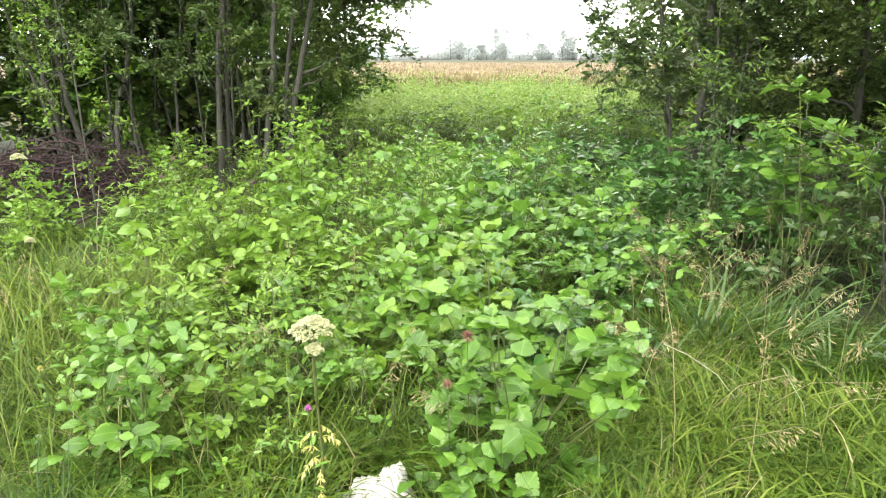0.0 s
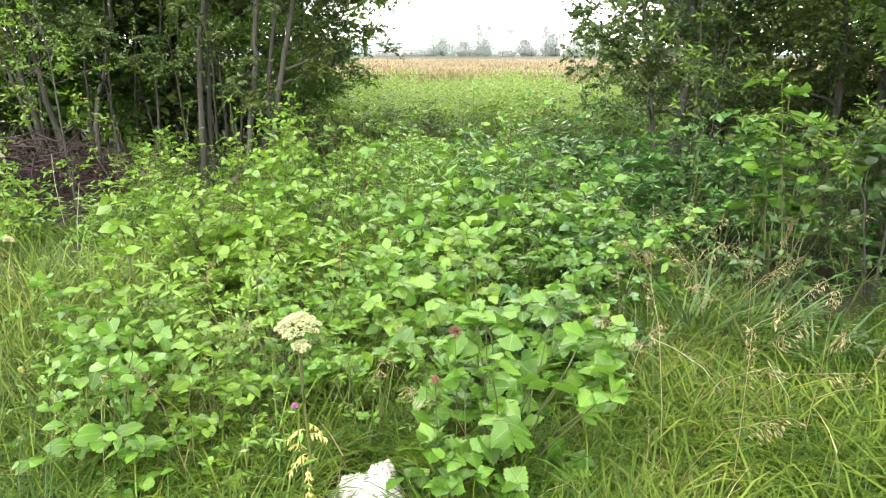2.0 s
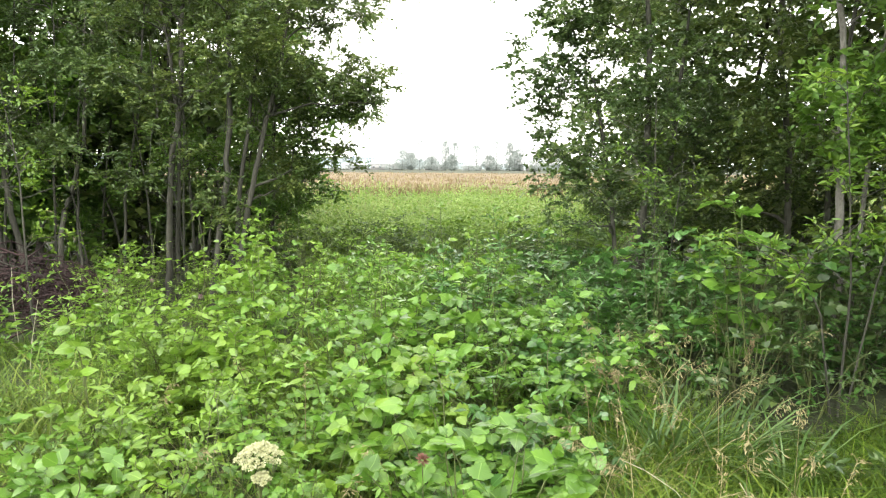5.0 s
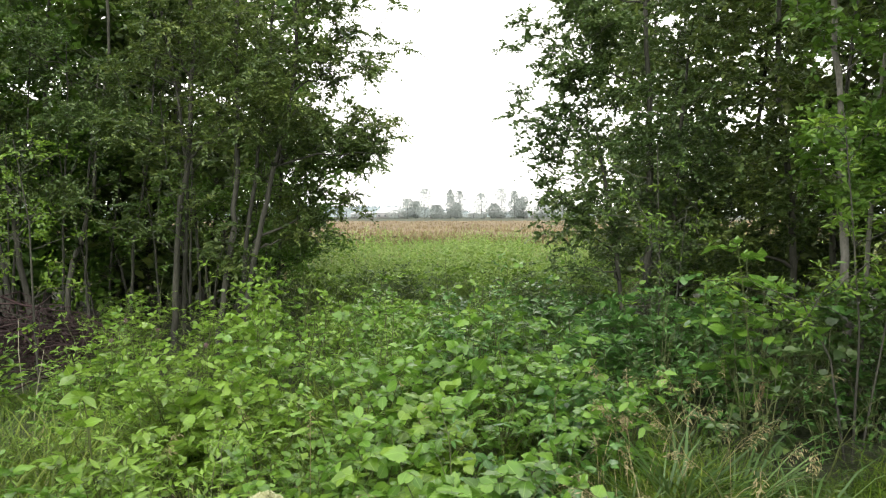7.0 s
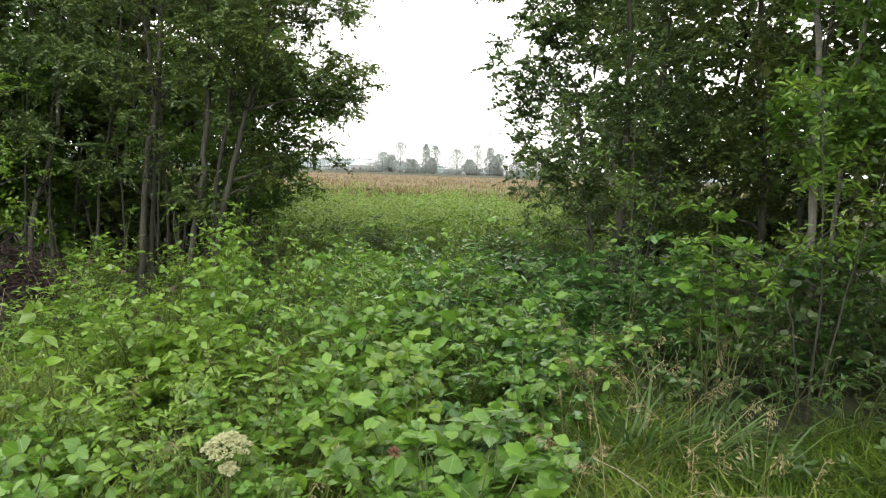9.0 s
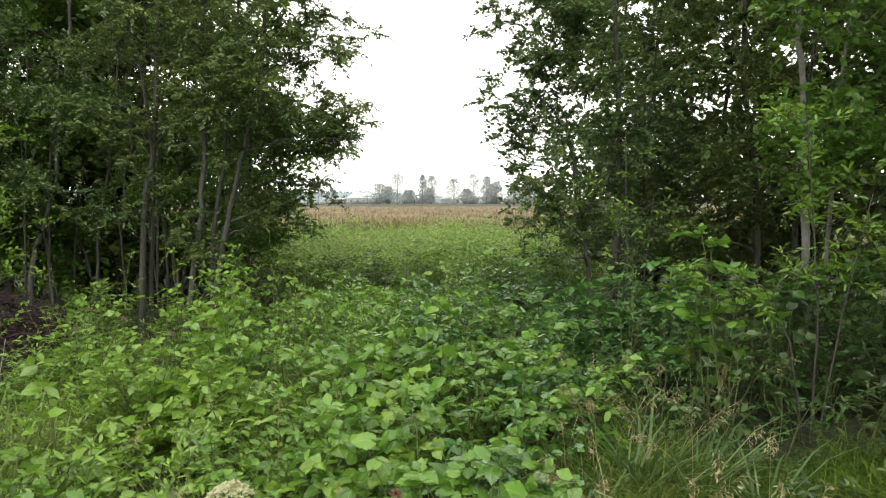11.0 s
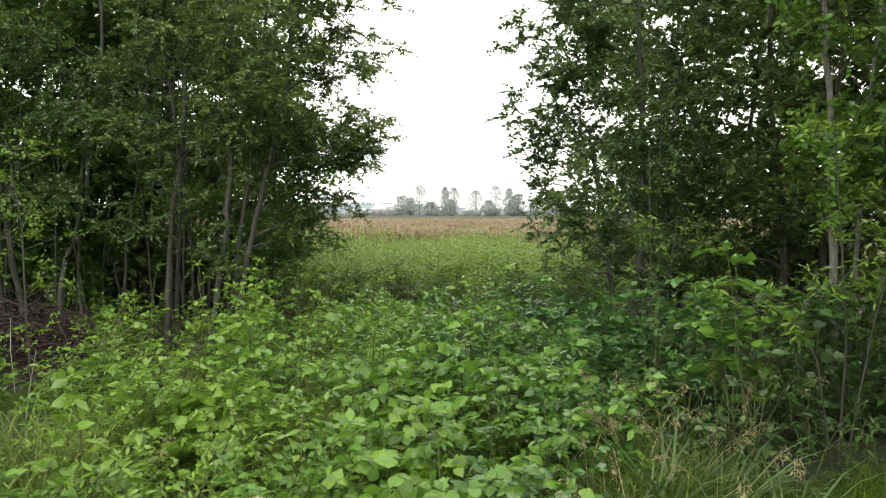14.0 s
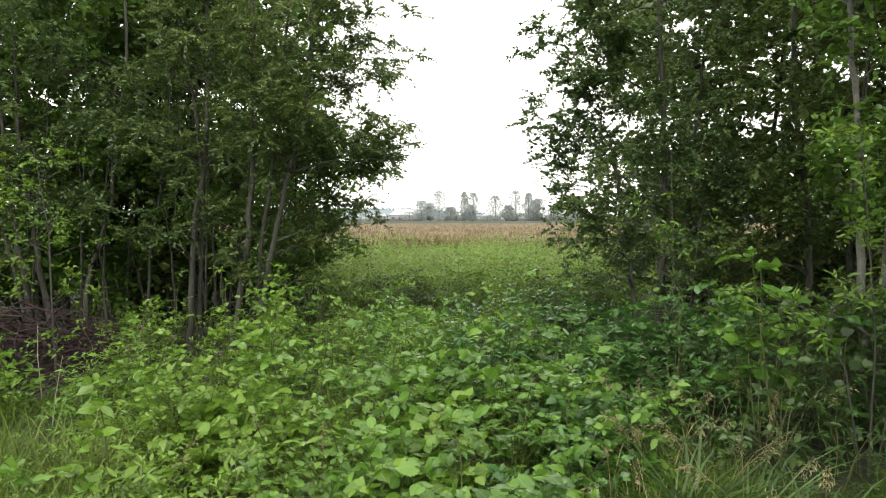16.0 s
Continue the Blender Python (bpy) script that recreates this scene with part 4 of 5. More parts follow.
# ---- trees on the right of the gap ----
RIGHT = "trees on the right of the gap"
tree("willow_tree", 2.75, 7.6,
     [([(0, 0, 0), (0.05, 0, 1.4), (0.0, 0, 3.0), (-0.1, 0, 5.0)], 0.05, 0.018), ([(0.3, 0.1, 0), (0.4, 0.1, 1.6), (0.5, 0.1, 3.4)], 0.04, 0.014), ([(-0.2, 0, 0), (-0.35, 0, 1.2), (-0.6, 0, 2.6)], 0.035, 0.012)],
     [(0.05, 0, 3.2, 1.15, 1.0, 1.35, 170), (0.0, 0, 1.7, 0.9, 0.9, 1.0, 130), (-1.1, 0, 2.5, 0.36, 0.4, 0.4, 40), (0.75, 0.4, 1.7, 0.8, 0.6, 0.9, 90), (0.3, 0, 4.9, 1.1, 1.0, 1.2, 110), (-0.95, 0, 3.9, 0.42, 0.5, 0.7, 70), (-0.95, 0, 3.1, 0.3, 0.4, 0.45, 40), (-0.65, -0.1, 1.9, 0.4, 0.4, 0.6, 60), (-0.7, 0, 2.9, 0.4, 0.4, 0.5, 36)],
     21, "bushy willow, dark green leaves down to the undergrowth", leaf=0.050, mat=M_TREE_DARK, shape=BROAD, group=RIGHT, thin=0.6)
tree("alder_tree", 4.35, 7.3,
     [([(0, 0, 0), (-0.1, 0, 1.4), (-0.25, 0, 3.0), (-0.35, 0, 6.0)], 0.045, 0.018), ([(0.5, 0.1, 0), (0.5, 0.1, 1.6), (0.7, 0.1, 4.4)], 0.045, 0.014)],
     [(-0.1, -0.2, 3.6, 1.4, 1.0, 1.7, 190), (-0.2, -0.3, 1.6, 1.2, 0.8, 1.0, 130), (0.1, 0.6, 1.5, 1.3, 0.5, 1.0, 80), (0, 0, 5.8, 1.3, 1.1, 1.1, 70)],
     22, "dense alder with dark leaves and thin grey trunks", leaf=0.054, mat=M_TREE, shape=BROAD, group=RIGHT, thin=0.6)
# the aspen's last blob is an unseen overhang, added to shade the ground
tree("aspen_tree", 3.72, 5.5,
     [([(0.02, 0, 0), (0.0, 0, 0.9), (-0.06, 0, 1.7), (-0.14, 0, 2.6), (-0.22, 0, 3.4), (-0.3, 0, 6.0)], 0.037, 0.018), ([(0.3, 0.3, 0), (0.36, 0.3, 1.2), (0.45, 0.3, 2.6), (0.6, 0.3, 4.5)], 0.026, 0.010)],
     [(0.45, 0, 3.1, 0.9, 0.7, 0.9, 80), (0.1, 0, 4.6, 1.1, 1.0, 1.2, 90), (0.6, -0.2, 2.1, 0.6, 0.5, 0.5, 40), (-0.2, -0.3, 3.0, 0.35, 0.15, 0.7, 22), (-0.1, -0.25, 1.9, 0.45, 0.2, 0.5, 34), (0.1, -0.3, 1.05, 0.5, 0.25, 0.35, 26), (-0.1, -1.5, 5.9, 1.5, 1.3, 0.6, 80)],
     23, "pale grey-barked aspen with broad leaves", leaf=0.07, mat=M_ASPEN, bark=M_BARK_PALE, per=56, shape=BROAD, group=RIGHT, thin=0.6, spread=0.14)
# last two are out of view, added to shade the right-hand ground
for n, (x, y, w) in enumerate([(4.3, 10.6, 1.2), (5.6, 10.4, 1.6), (7.0, 9.6, 1.8), (6.2, 7.2, 1.5), (5.6, 5.2, 1.1), (4.8, 13.2, 1.8), (5.6, 8.6, 1.2), (4.9, 3.7, 1.5), (4.0, 2.2, 1.7)]):
    tree("thicket_tree", x, y,
         [([(0, 0, 0), (0.1, 0, 1.4), (0.0, 0.1, 3.0), (0.2, 0, 5.6)], 0.06, 0.02), ([(0.3, 0.2, 0), (0.5, 0.2, 1.6), (0.6, 0.3, 3.6)], 0.045, 0.015)],
         [(0, 0, 3.9, w, 1.2, 2.0, 130), (0, 0, 4.9, w, 1.0, 0.9, 45), (0, 0, 2.1, w, 1.0, 1.2, 100), (0, 0.2, 0.8, w, 0.9, 0.7, 60), (0, 0, 5.9, w * 0.8, 1.0, 0.8, 40)],
         80 + n, "dense dark tree filling out the grove", leaf=0.175 if y > 6 else 0.085, per=28 if y > 6 else 49, mat=M_TREE if y > 6 else M_TREE_DARK, spread=0.22 if y > 6 else 0.16, thin=0.56, shape=DIAMOND if y > 6 else BROAD, group=RIGHT)


# ---- the thicket of young shrubs in the gap ----
def in_thicket(x, y):
    if (x - 1.3) ** 2 + (y - 4.55) ** 2 < 0.09:
        return False
    left = -1.55 - 0.36 * (y - 2.8)
    right = 0.55 + 0.62 * (y - 2.8)
    return left < x < min(right, 3.2)


def build_thicket():
    rng = np.random.default_rng(7)
    placed = []
    for _ in range(7000):
        y = 2.85 + 6.0 * rng.uniform()
        x = rng.uniform(-4.2, 3.3)
        gap = 0.25 + 0.024 * y
        hollow = math.sin(2.3 * x + 0.8) * math.sin(1.9 * y + 0.5 * x) > 0.72
        if in_thicket(x, y) and not hollow and all((x - a) ** 2 + (y - b) ** 2 > gap * gap for a, b in placed):
            placed.append((x, y))
    placed.sort(key=lambda p: p[1])
    for n, (x, y) in enumerate(placed):
        h = np.interp(y, [2.8, 3.5, 4.5, 6.5, 8.8], [0.55, 0.60, 0.74, 0.94, 0.66]) * rng.uniform(0.68, 1.22)
        weedy = x < -0.75 - 0.12 * y and rng.uniform() < 0.6
        if x < -1.0:
            h *= 0.88 if y < 4.6 else 1.04
        tone = x + rng.normal(0, 0.7)
        mat = M_SHRUB_LIGHT if tone < -0.5 else (M_SHRUB_MID if tone < 1.0 else M_SHRUB_DEEP)
        tint = "light green" if mat is M_SHRUB_LIGHT else ("fresh green" if mat is M_SHRUB_MID else "deep green")
        pick = rng.uniform()
        if pick < 0.42:
            shape, key = (TOOTHED, "T") if y < 3.4 else (TOOTHED_LOW, "O") if y < 5.0 else (OVATE_LOW, "O") if y < 5.6 else (TREE_LEAF, "O")
        elif pick < 0.78:
            shape, key = (LOBED, "L") if y < 3.6 else (LOBED_LOW, "L") if y < 5.2 else (BROAD, "O")
        else:
            shape, key = (LANCE, "W") if y < 5.0 else (NARROW, "W")
        size = rng.choice([0.055, 0.07, 0.085, 0.095, 0.11]) * (1.0 if y < 4.0 else 1.15) * (0.84 if x < -0.3 else 1.0)
        if weedy:
            shape, key, size, h = (LANCE if y < 4.5 else NARROW), "W", rng.uniform(0.045, 0.075), h * 0.9
        name = "weedy_herb" if weedy else "young_shrub"
        label = f"{tint} narrow-leaved herb at the thicket's edge" if weedy else f"{tint} broad-leaved young shrub in a dense thicket"
        shrub(name, x, y, h, rng.uniform(0.2, 0.34) + 0.02 * y, 9, 30, size, shape, mat, 1000 + n, label, "herb" if weedy else "shrub", "shrubs of the thicket", single=n < 5, key=tint + key, low=0.2)


build_thicket()

shrub("guelder_rose_bush", 0.16, 2.14, 0.50, 0.28, 8, 15, 0.092, LOBED, M_SHRUB_MID, 331, "low young bush with lobed toothed leaves beside a white bag", single=True, key="front", low=0.05)
shrub("guelder_rose_bush", 0.29, 2.34, 0.92, 0.46, 17, 18, 0.10, LOBED, M_SHRUB_MID, 301, "bright green young bush with large lobed toothed leaves", single=True, key="front", low=0.03)
for n, (x, y, h, r, stems, size, mat) in enumerate([(-1.12, 2.28, 0.72, 0.30, 12, 0.082, M_SHRUB_MID), (-0.86, 2.5, 0.66, 0.24, 10, 0.076, M_SHRUB_LIGHT), (-1.3, 2.75, 0.84, 0.30, 12, 0.082, M_SHRUB_MID)]):
    shrub("sallow_bush", x, y, h, r, stems, 20, size, TOOTHED if n < 2 else LOBED_LOW, mat, 302 + n, "light green bush with oval toothed leaves amid grass" if n != 1 else "fresh green low bush beside a flowering umbel", group="bushes in the front grass", single=n < 2, key=f"left{n}", low=0.06)



# ---- undergrowth below the trees ----
def build_undergrowth():
    rng = np.random.default_rng(9)
    spots = []
    for _ in range(5000):
        side = rng.uniform() < 0.55
        x, y = (rng.uniform(1.5, 6.0), rng.uniform(2.5, 8.4)) if side else (rng.uniform(-6.5, -2.0), rng.uniform(4.2, 9.2))
        if side and (x < 0.9 + 0.42 * (y - 2.8) or y < max(2.85, 4.2 - 1.35 * max(0, x - 1.5))):
            continue
        if not side and (x > -1.75 - 0.28 * (y - 2.8) or (-5.6 < x < -2.9 and 6.9 < y < 8.6)):
            continue
        gap = 0.42 if side else 0.50
        if all((x - a) ** 2 + (y - b) ** 2 > gap * gap for a, b, _ in spots):
            spots.append((x, y, side))
    for n, (x, y, side) in enumerate(spots):
        h = rng.uniform(0.55, 1.05) * (0.6 if y < 3.6 else 1) if side else rng.uniform(0.30, 0.62)
        # darker leaves on the right put the trees' shade into the colour
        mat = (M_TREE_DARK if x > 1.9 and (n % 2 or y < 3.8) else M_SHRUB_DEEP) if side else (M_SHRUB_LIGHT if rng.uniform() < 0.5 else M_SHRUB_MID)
        shape = TREE_LEAF if rng.uniform() < 0.6 else NARROW
        label = "deep green undergrowth shrub, leaves toned dark for the trees' shade" if side else "low green herb on the grassy edge"
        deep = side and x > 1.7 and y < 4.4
        # nearest right-hand shrubs all get the shade tone
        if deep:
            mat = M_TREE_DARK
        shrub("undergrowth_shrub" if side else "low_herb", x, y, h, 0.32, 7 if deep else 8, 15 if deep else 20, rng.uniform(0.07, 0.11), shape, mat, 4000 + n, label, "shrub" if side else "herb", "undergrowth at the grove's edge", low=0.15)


build_undergrowth()


def build_meadow_edge():
    rng = np.random.default_rng(19)
    for n in range(40):
        x, y = rng.uniform(-2.2, 3.0), rng.uniform(9.0, 10.6)
        # the dark leaf colour draws the shaded band before the meadow
        shrub("nettle_clump", x, y, rng.uniform(0.75, 1.0), 0.36, 9, 20, rng.uniform(0.08, 0.11), NARROW if n % 3 else TREE_LEAF, M_TREE_DARK, 6000 + n, "dark green clump of nettles, toned for the shaded meadow edge", "herb", "clumps at the meadow's edge", low=0.1)


build_meadow_edge()

# taller shoots that stand out of the thicket
HERBS = np.random.default_rng(29)
for n in range(26):
    x, y = (HERBS.uniform(-0.85, 0.05), HERBS.uniform(2.05, 2.95)) if n < 18 else (HERBS.uniform(-2.2, -1.35), HERBS.uniform(2.2, 3.4))
    if -0.55 < x < -0.05 and y < 2.45:
        y += 0.45
    shrub("low_herb", x, y, HERBS.uniform(0.28, 0.5), 0.14, 5, 13, HERBS.uniform(0.04, 0.065), LANCE if n % 2 else OVATE, M_SHRUB_MID if n % 3 else M_SHRUB_LIGHT, 650 + n, "small-leaved green herb amid grass", "herb", "small herbs in front", low=0.15)

SHOOTS = np.random.default_rng(23)
for n in range(26):
    y = SHOOTS.uniform(4.8, 7.8)
    x = SHOOTS.uniform(-0.36 * y, 0.34 * y)
    h = np.interp(y, [4.8, 6.5, 7.8], [0.95, 1.12, 1.08]) * SHOOTS.uniform(0.9, 1.12)
    light = x < 0.8
    shrub("tall_shoot", x, y, h, 0.14, 3, 15, SHOOTS.uniform(0.06, 0.09), NARROW if n % 3 == 0 else OVATE_LOW, M_SHRUB_LIGHT if light else M_SHRUB_MID, 770 + n, "upright leafy shoot rising out of the thicket", group="shoots above the thicket", low=0.4)
for n, (x, y, h, r, stems, per, size, mat, label) in enumerate([
    (0.42, 6.5, 1.24, 0.16, 3, 15, 0.085, M_SHRUB_LIGHT, "light green upright shoot rising from the thicket"),
    (2.3, 5.5, 1.1, 0.18, 4, 14, 0.09, M_SHRUB_LIGHT, "light green upright shoots at the grove's edge"),
    (-1.42, 7.0, 1.36, 0.12, 2, 14, 0.07, M_SHRUB_LIGHT, "thin forked shoot before the grey trunks"),
    (-0.9, 6.6, 1.12, 0.22, 5, 15, 0.09, M_SHRUB_MID, "fresh green upright shoots in the thicket"),
    (-2.15, 5.6, 0.98, 0.25, 5, 15, 0.095, M_SHRUB_MID, "fresh green upright shoots in the thicket"),
    (-1.45, 3.3, 0.84, 0.24, 7, 15, 0.10, M_SHRUB_LIGHT, "yellow-green broad-leaved shoot amid herbs"),
]):
    shrub("tall_shoot", x, y, h, r, stems, per, size, OVATE, mat, 700 + n, label, group="shoots above the thicket", low=0.35)

for n, (x, y, h) in enumerate([(3.0, 4.75, 1.25), (3.45, 4.9, 1.4), (3.8, 4.6, 1.2), (3.3, 5.1, 1.5), (4.1, 5.0, 1.5), (2.6, 5.2, 1.3)]):
    # first three in the darker leaf colour, as grove shade
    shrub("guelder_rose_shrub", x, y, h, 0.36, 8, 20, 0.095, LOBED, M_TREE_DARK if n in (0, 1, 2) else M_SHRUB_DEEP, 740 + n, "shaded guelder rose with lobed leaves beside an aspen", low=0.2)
shrub("guelder_rose_sapling", 2.35, 4.5, 1.86, 0.42, 9, 20, 0.12, LOBED, M_SHRUB_MID, 720, "tall guelder rose with broad lobed leaves", single=True, key="sapling", low=0.45)

tree("sallow_shrub", 2.95, 4.3,
     [([(0, 0, 0), (0.03, 0, 0.9), (-0.04, 0, 1.6), (-0.12, 0, 2.3)], 0.009, 0.003), ([(-0.05, 0, 0), (-0.18, -0.02, 0.7), (-0.4, -0.05, 1.08), (-0.72, -0.1, 1.2)], 0.008, 0.003), ([(0.05, 0, 0), (0.2, 0, 0.9), (0.34, -0.05, 1.7)], 0.008, 0.003)],
     [(-0.46, -0.05, 1.18, 0.34, 0.2, 0.07, 16), (-0.10, 0, 2.05, 0.10, 0.12, 0.25, 6), (0.12, 0, 1.72, 0.22, 0.2, 0.22, 8), (0.34, -0.05, 1.45, 0.22, 0.2, 0.2, 8)],
     31, "bright yellow-green sallow bush with narrow leaves", leaf=0.064, per=28, mat=M_WILLOW, shape=LANCE, spread=0.075, thin=1.0, bark=M_BARK)
tree("sallow_shrub", 2.3, 6.1,
     [([(0, 0, 0), (0.03, 0, 1.0), (0.0, 0, 2.3)], 0.008, 0.003), ([(0.1, 0, 0), (0.2, 0, 0.9), (0.28, 0, 1.7)], 0.007, 0.003)],
     [(0, 0, 1.8, 0.18, 0.18, 0.5, 22), (0.25, 0, 1.4, 0.2, 0.2, 0.35, 14), (0.1, 0, 1.05, 0.22, 0.15, 0.3, 14)],
     32, "bright green young sallow shoots before the dark trees", leaf=0.055, per=20, mat=M_WILLOW, shape=LANCE, spread=0.08, thin=1.0, bark=M_BARK)
tree("birch_sapling", -3.24, 6.2,
     [([(0.05, 0, 0), (0.02, 0, 0.7), (0.0, 0, 1.56), (-0.12, 0, 2.3)], 0.012, 0.004)],
     [(-0.20, 0, 2.0, 0.24, 0.25, 0.28, 20), (0.0, 0, 1.62, 0.12, 0.2, 0.16, 6), (-0.42, 0, 1.22, 0.22, 0.2, 0.08, 9), (0.15, 0, 1.12, 0.18, 0.2, 0.16, 7), (0.12, 0, 0.8, 0.14, 0.15, 0.16, 5)],
     33, "thin light green birch sapling beside a brush heap", leaf=0.05, per=28, mat=M_WILLOW, spread=0.085, thin=0.8)


# ---- heap of dead branches ----
def build_brush_heap():
    rng = np.random.default_rng(15)
    root = thing("brush_heap", -4.3, 7.7, 0, "heap of dead dark reddish-brown branches under trees", "brush heap")
    for n in range(190):
        cx, cy = rng.uniform(-1.25, 1.1), rng.normal(0, 0.38)
        h = 0.72 * (1 - (abs(cx) / 1.4) ** 2) * math.exp(-((cy / 0.6) ** 2))
        c = np.array([cx, cy, max(0.05, h * rng.uniform(0.15, 1.0))])
        a, e, half = rng.uniform(0, 6.28), rng.normal(0.1, 0.3), rng.uniform(0.25, 0.65)
        d = np.array([math.cos(a) * math.cos(e), math.sin(a) * math.cos(e) * 0.6, math.sin(e)]) * half
        p, q = c - d, c + d
        p[2], q[2] = max(p[2], 0.015), max(q[2], 0.015)
        s = Soup().tube(bend(p, q, rng.uniform(-0.02, 0.12), 5, 0.02, rng), np.linspace(rng.uniform(0.006, 0.016), 0.003, 5), M_BRUSH, 5)
        for k in range(3):
            b = p + (q - p) * rng.uniform(0.4, 0.95)
            s.tube(bend(b, b + rng.normal(0, 0.14, 3) + [0, 0, 0.04], 0.02, 3), [0.004, 0.003, 0.0015], M_BRUSH, 4)
        part("branch", s, root)
    m = 2600
    x, y = rng.uniform(-1.3, 1.15, m), rng.normal(0, 0.4, m)
    z = 0.68 * (1 - (np.abs(x) / 1.4) ** 2) * np.exp(-((y / 0.6) ** 2)) * rng.uniform(0.2, 1, m) + 0.02
    tagged(part("dead_leaf_litter", Soup().stamp(TREE_LEAF, np.stack([x, y, z], 1), turns(rng.normal(0, 1, (m, 3)), rng.normal(0, 1, (m, 3)), rng.uniform(0.03, 0.06, m)), M_BRUSH), root), kind="stuff")


build_brush_heap()


def dead_stick(line, r, label, mat=None):
    s = Soup().tube(line, np.linspace(r, r * 0.5, len(line)), mat or M_BLEACHED, 6)
    return tagged(new("dead_stick", s.mesh("dead_stick")), label, "stick")


dead_stick([(1.02, 3.02, 0.31), (1.10, 2.92, 0.30), (1.2, 2.82, 0.25), (1.27, 2.76, 0.16), (1.26, 2.72, 0.07), (1.31, 2.68, 0.0)], 0.0018, "bleached pale bent stem lying on grass")
dead_stick([(1.42, 2.7, 0.34), (1.50, 2.64, 0.2), (1.54, 2.6, 0.0)], 0.0017, "bleached pale broken stem in grass")
dead_stick([(-2.74, 5.2, 0.0), (-2.70, 5.2, 0.35), (-2.64, 5.2, 0.66)], 0.004, "pale dead stick leaning in the herbs")
dead_stick([(-3.5, 6.5, 0.0), (-3.53, 6.5, 0.4), (-3.52, 6.5, 0.7)], 0.005, "pale dead stick standing upright in herbs")


# ---- dry flowering grass ----
def seed_grass(x, y, h, lean, turn, seed, mat, label, heavy=1.0):
    rng = np.random.default_rng(seed)
    root = thing("seed_grass", x, y, 0, label, "grass", "grasses gone to seed")
    dx, dy = math.cos(turn) * lean, math.sin(turn) * lean
    line = np.array([(0, 0, 0), (dx * 0.15, dy * 0.15, h * 0.4), (dx * 0.5, dy * 0.5, h * 0.78), (dx, dy, h)])
    part("stalk", Soup().tube(line, [0.0016, 0.0014, 0.0012, 0.0008], M_GRASS_DRY, 4), root)
    n = int(30 * heavy)
    t = rng.uniform(0.74, 1.0, n)
    p = np.stack([np.interp(t * 3, np.arange(4), line[:, k]) for k in range(3)], 1)
    side = rng.normal(0, 0.012, (n, 3)) + np.array([dx, dy, 0])[None] * 0.12
    s = Soup()
    for a, b in zip(p[::3], side[::3]):
        s.tube([a, a + b * 0.6 + [0, 0, 0.01], a + b * 1.1], [0.0007] * 3, M_GRASS_DRY, 3)
    way = side * 12 + np.array([dx * 0.6, dy * 0.6, -0.35]) + rng.normal(0, 0.25, (n, 3))
    s.stamp(NARROW, p + side, turns(way, rng.normal(0, 1, (n, 3)), rng.uniform(0.014, 0.028, n)), mat)
    part("panicle", s, root)
    for k in range(2):
        a, b = rng.uniform(0, 6.28), rng.uniform(0.15, 0.5)
        q = np.array([np.interp(b * 3, np.arange(4), line[:, c]) for c in range(3)])
        m = turns(np.array([[math.cos(a), math.sin(a), 1.0]]), np.array([[-math.cos(a), -math.sin(a), 0.2]]), np.array([0.26]))
        m[:, :, 0] *= 1.4
        part("blade", Soup().stamp(BLADE, q[None], m, M_GRASS_DRY if k else M_GRASS), root)


def build_seed_grass():
    rng = np.random.default_rng(17)
    for n in range(36):
        y = rng.uniform(2.1, 4.6)
        x = rng.uniform(0.55 + 0.3 * (y - 2), 0.3 + 0.52 * y)
        seed_grass(x, y, rng.uniform(0.42, 0.8), rng.uniform(0.12, 0.45), rng.uniform(0, 6.28), 900 + n, M_GRASS_DRY, "dry straw-coloured grass stalk with drooping seed head")
    for n in range(16):
        x, y = rng.uniform(-3.0, 0.2), rng.uniform(2.0, 5.0)
        seed_grass(x, y, rng.uniform(0.4, 0.7), rng.uniform(0.1, 0.3), rng.uniform(0, 6.28), 990 + n, M_GRASS_DRY, "dry grass stalk with nodding seed head")
    for n, (x, y, h) in enumerate([(1.24, 3.8, 0.56), (1.28, 3.76, 0.54), (2.2, 4.2, 0.62)]):
        seed_grass(x, y, h, 0.10, 2.9 + n, 970 + n, M_BROWN, "grass with reddish-brown ripe seed head", 1.6)


build_seed_grass()


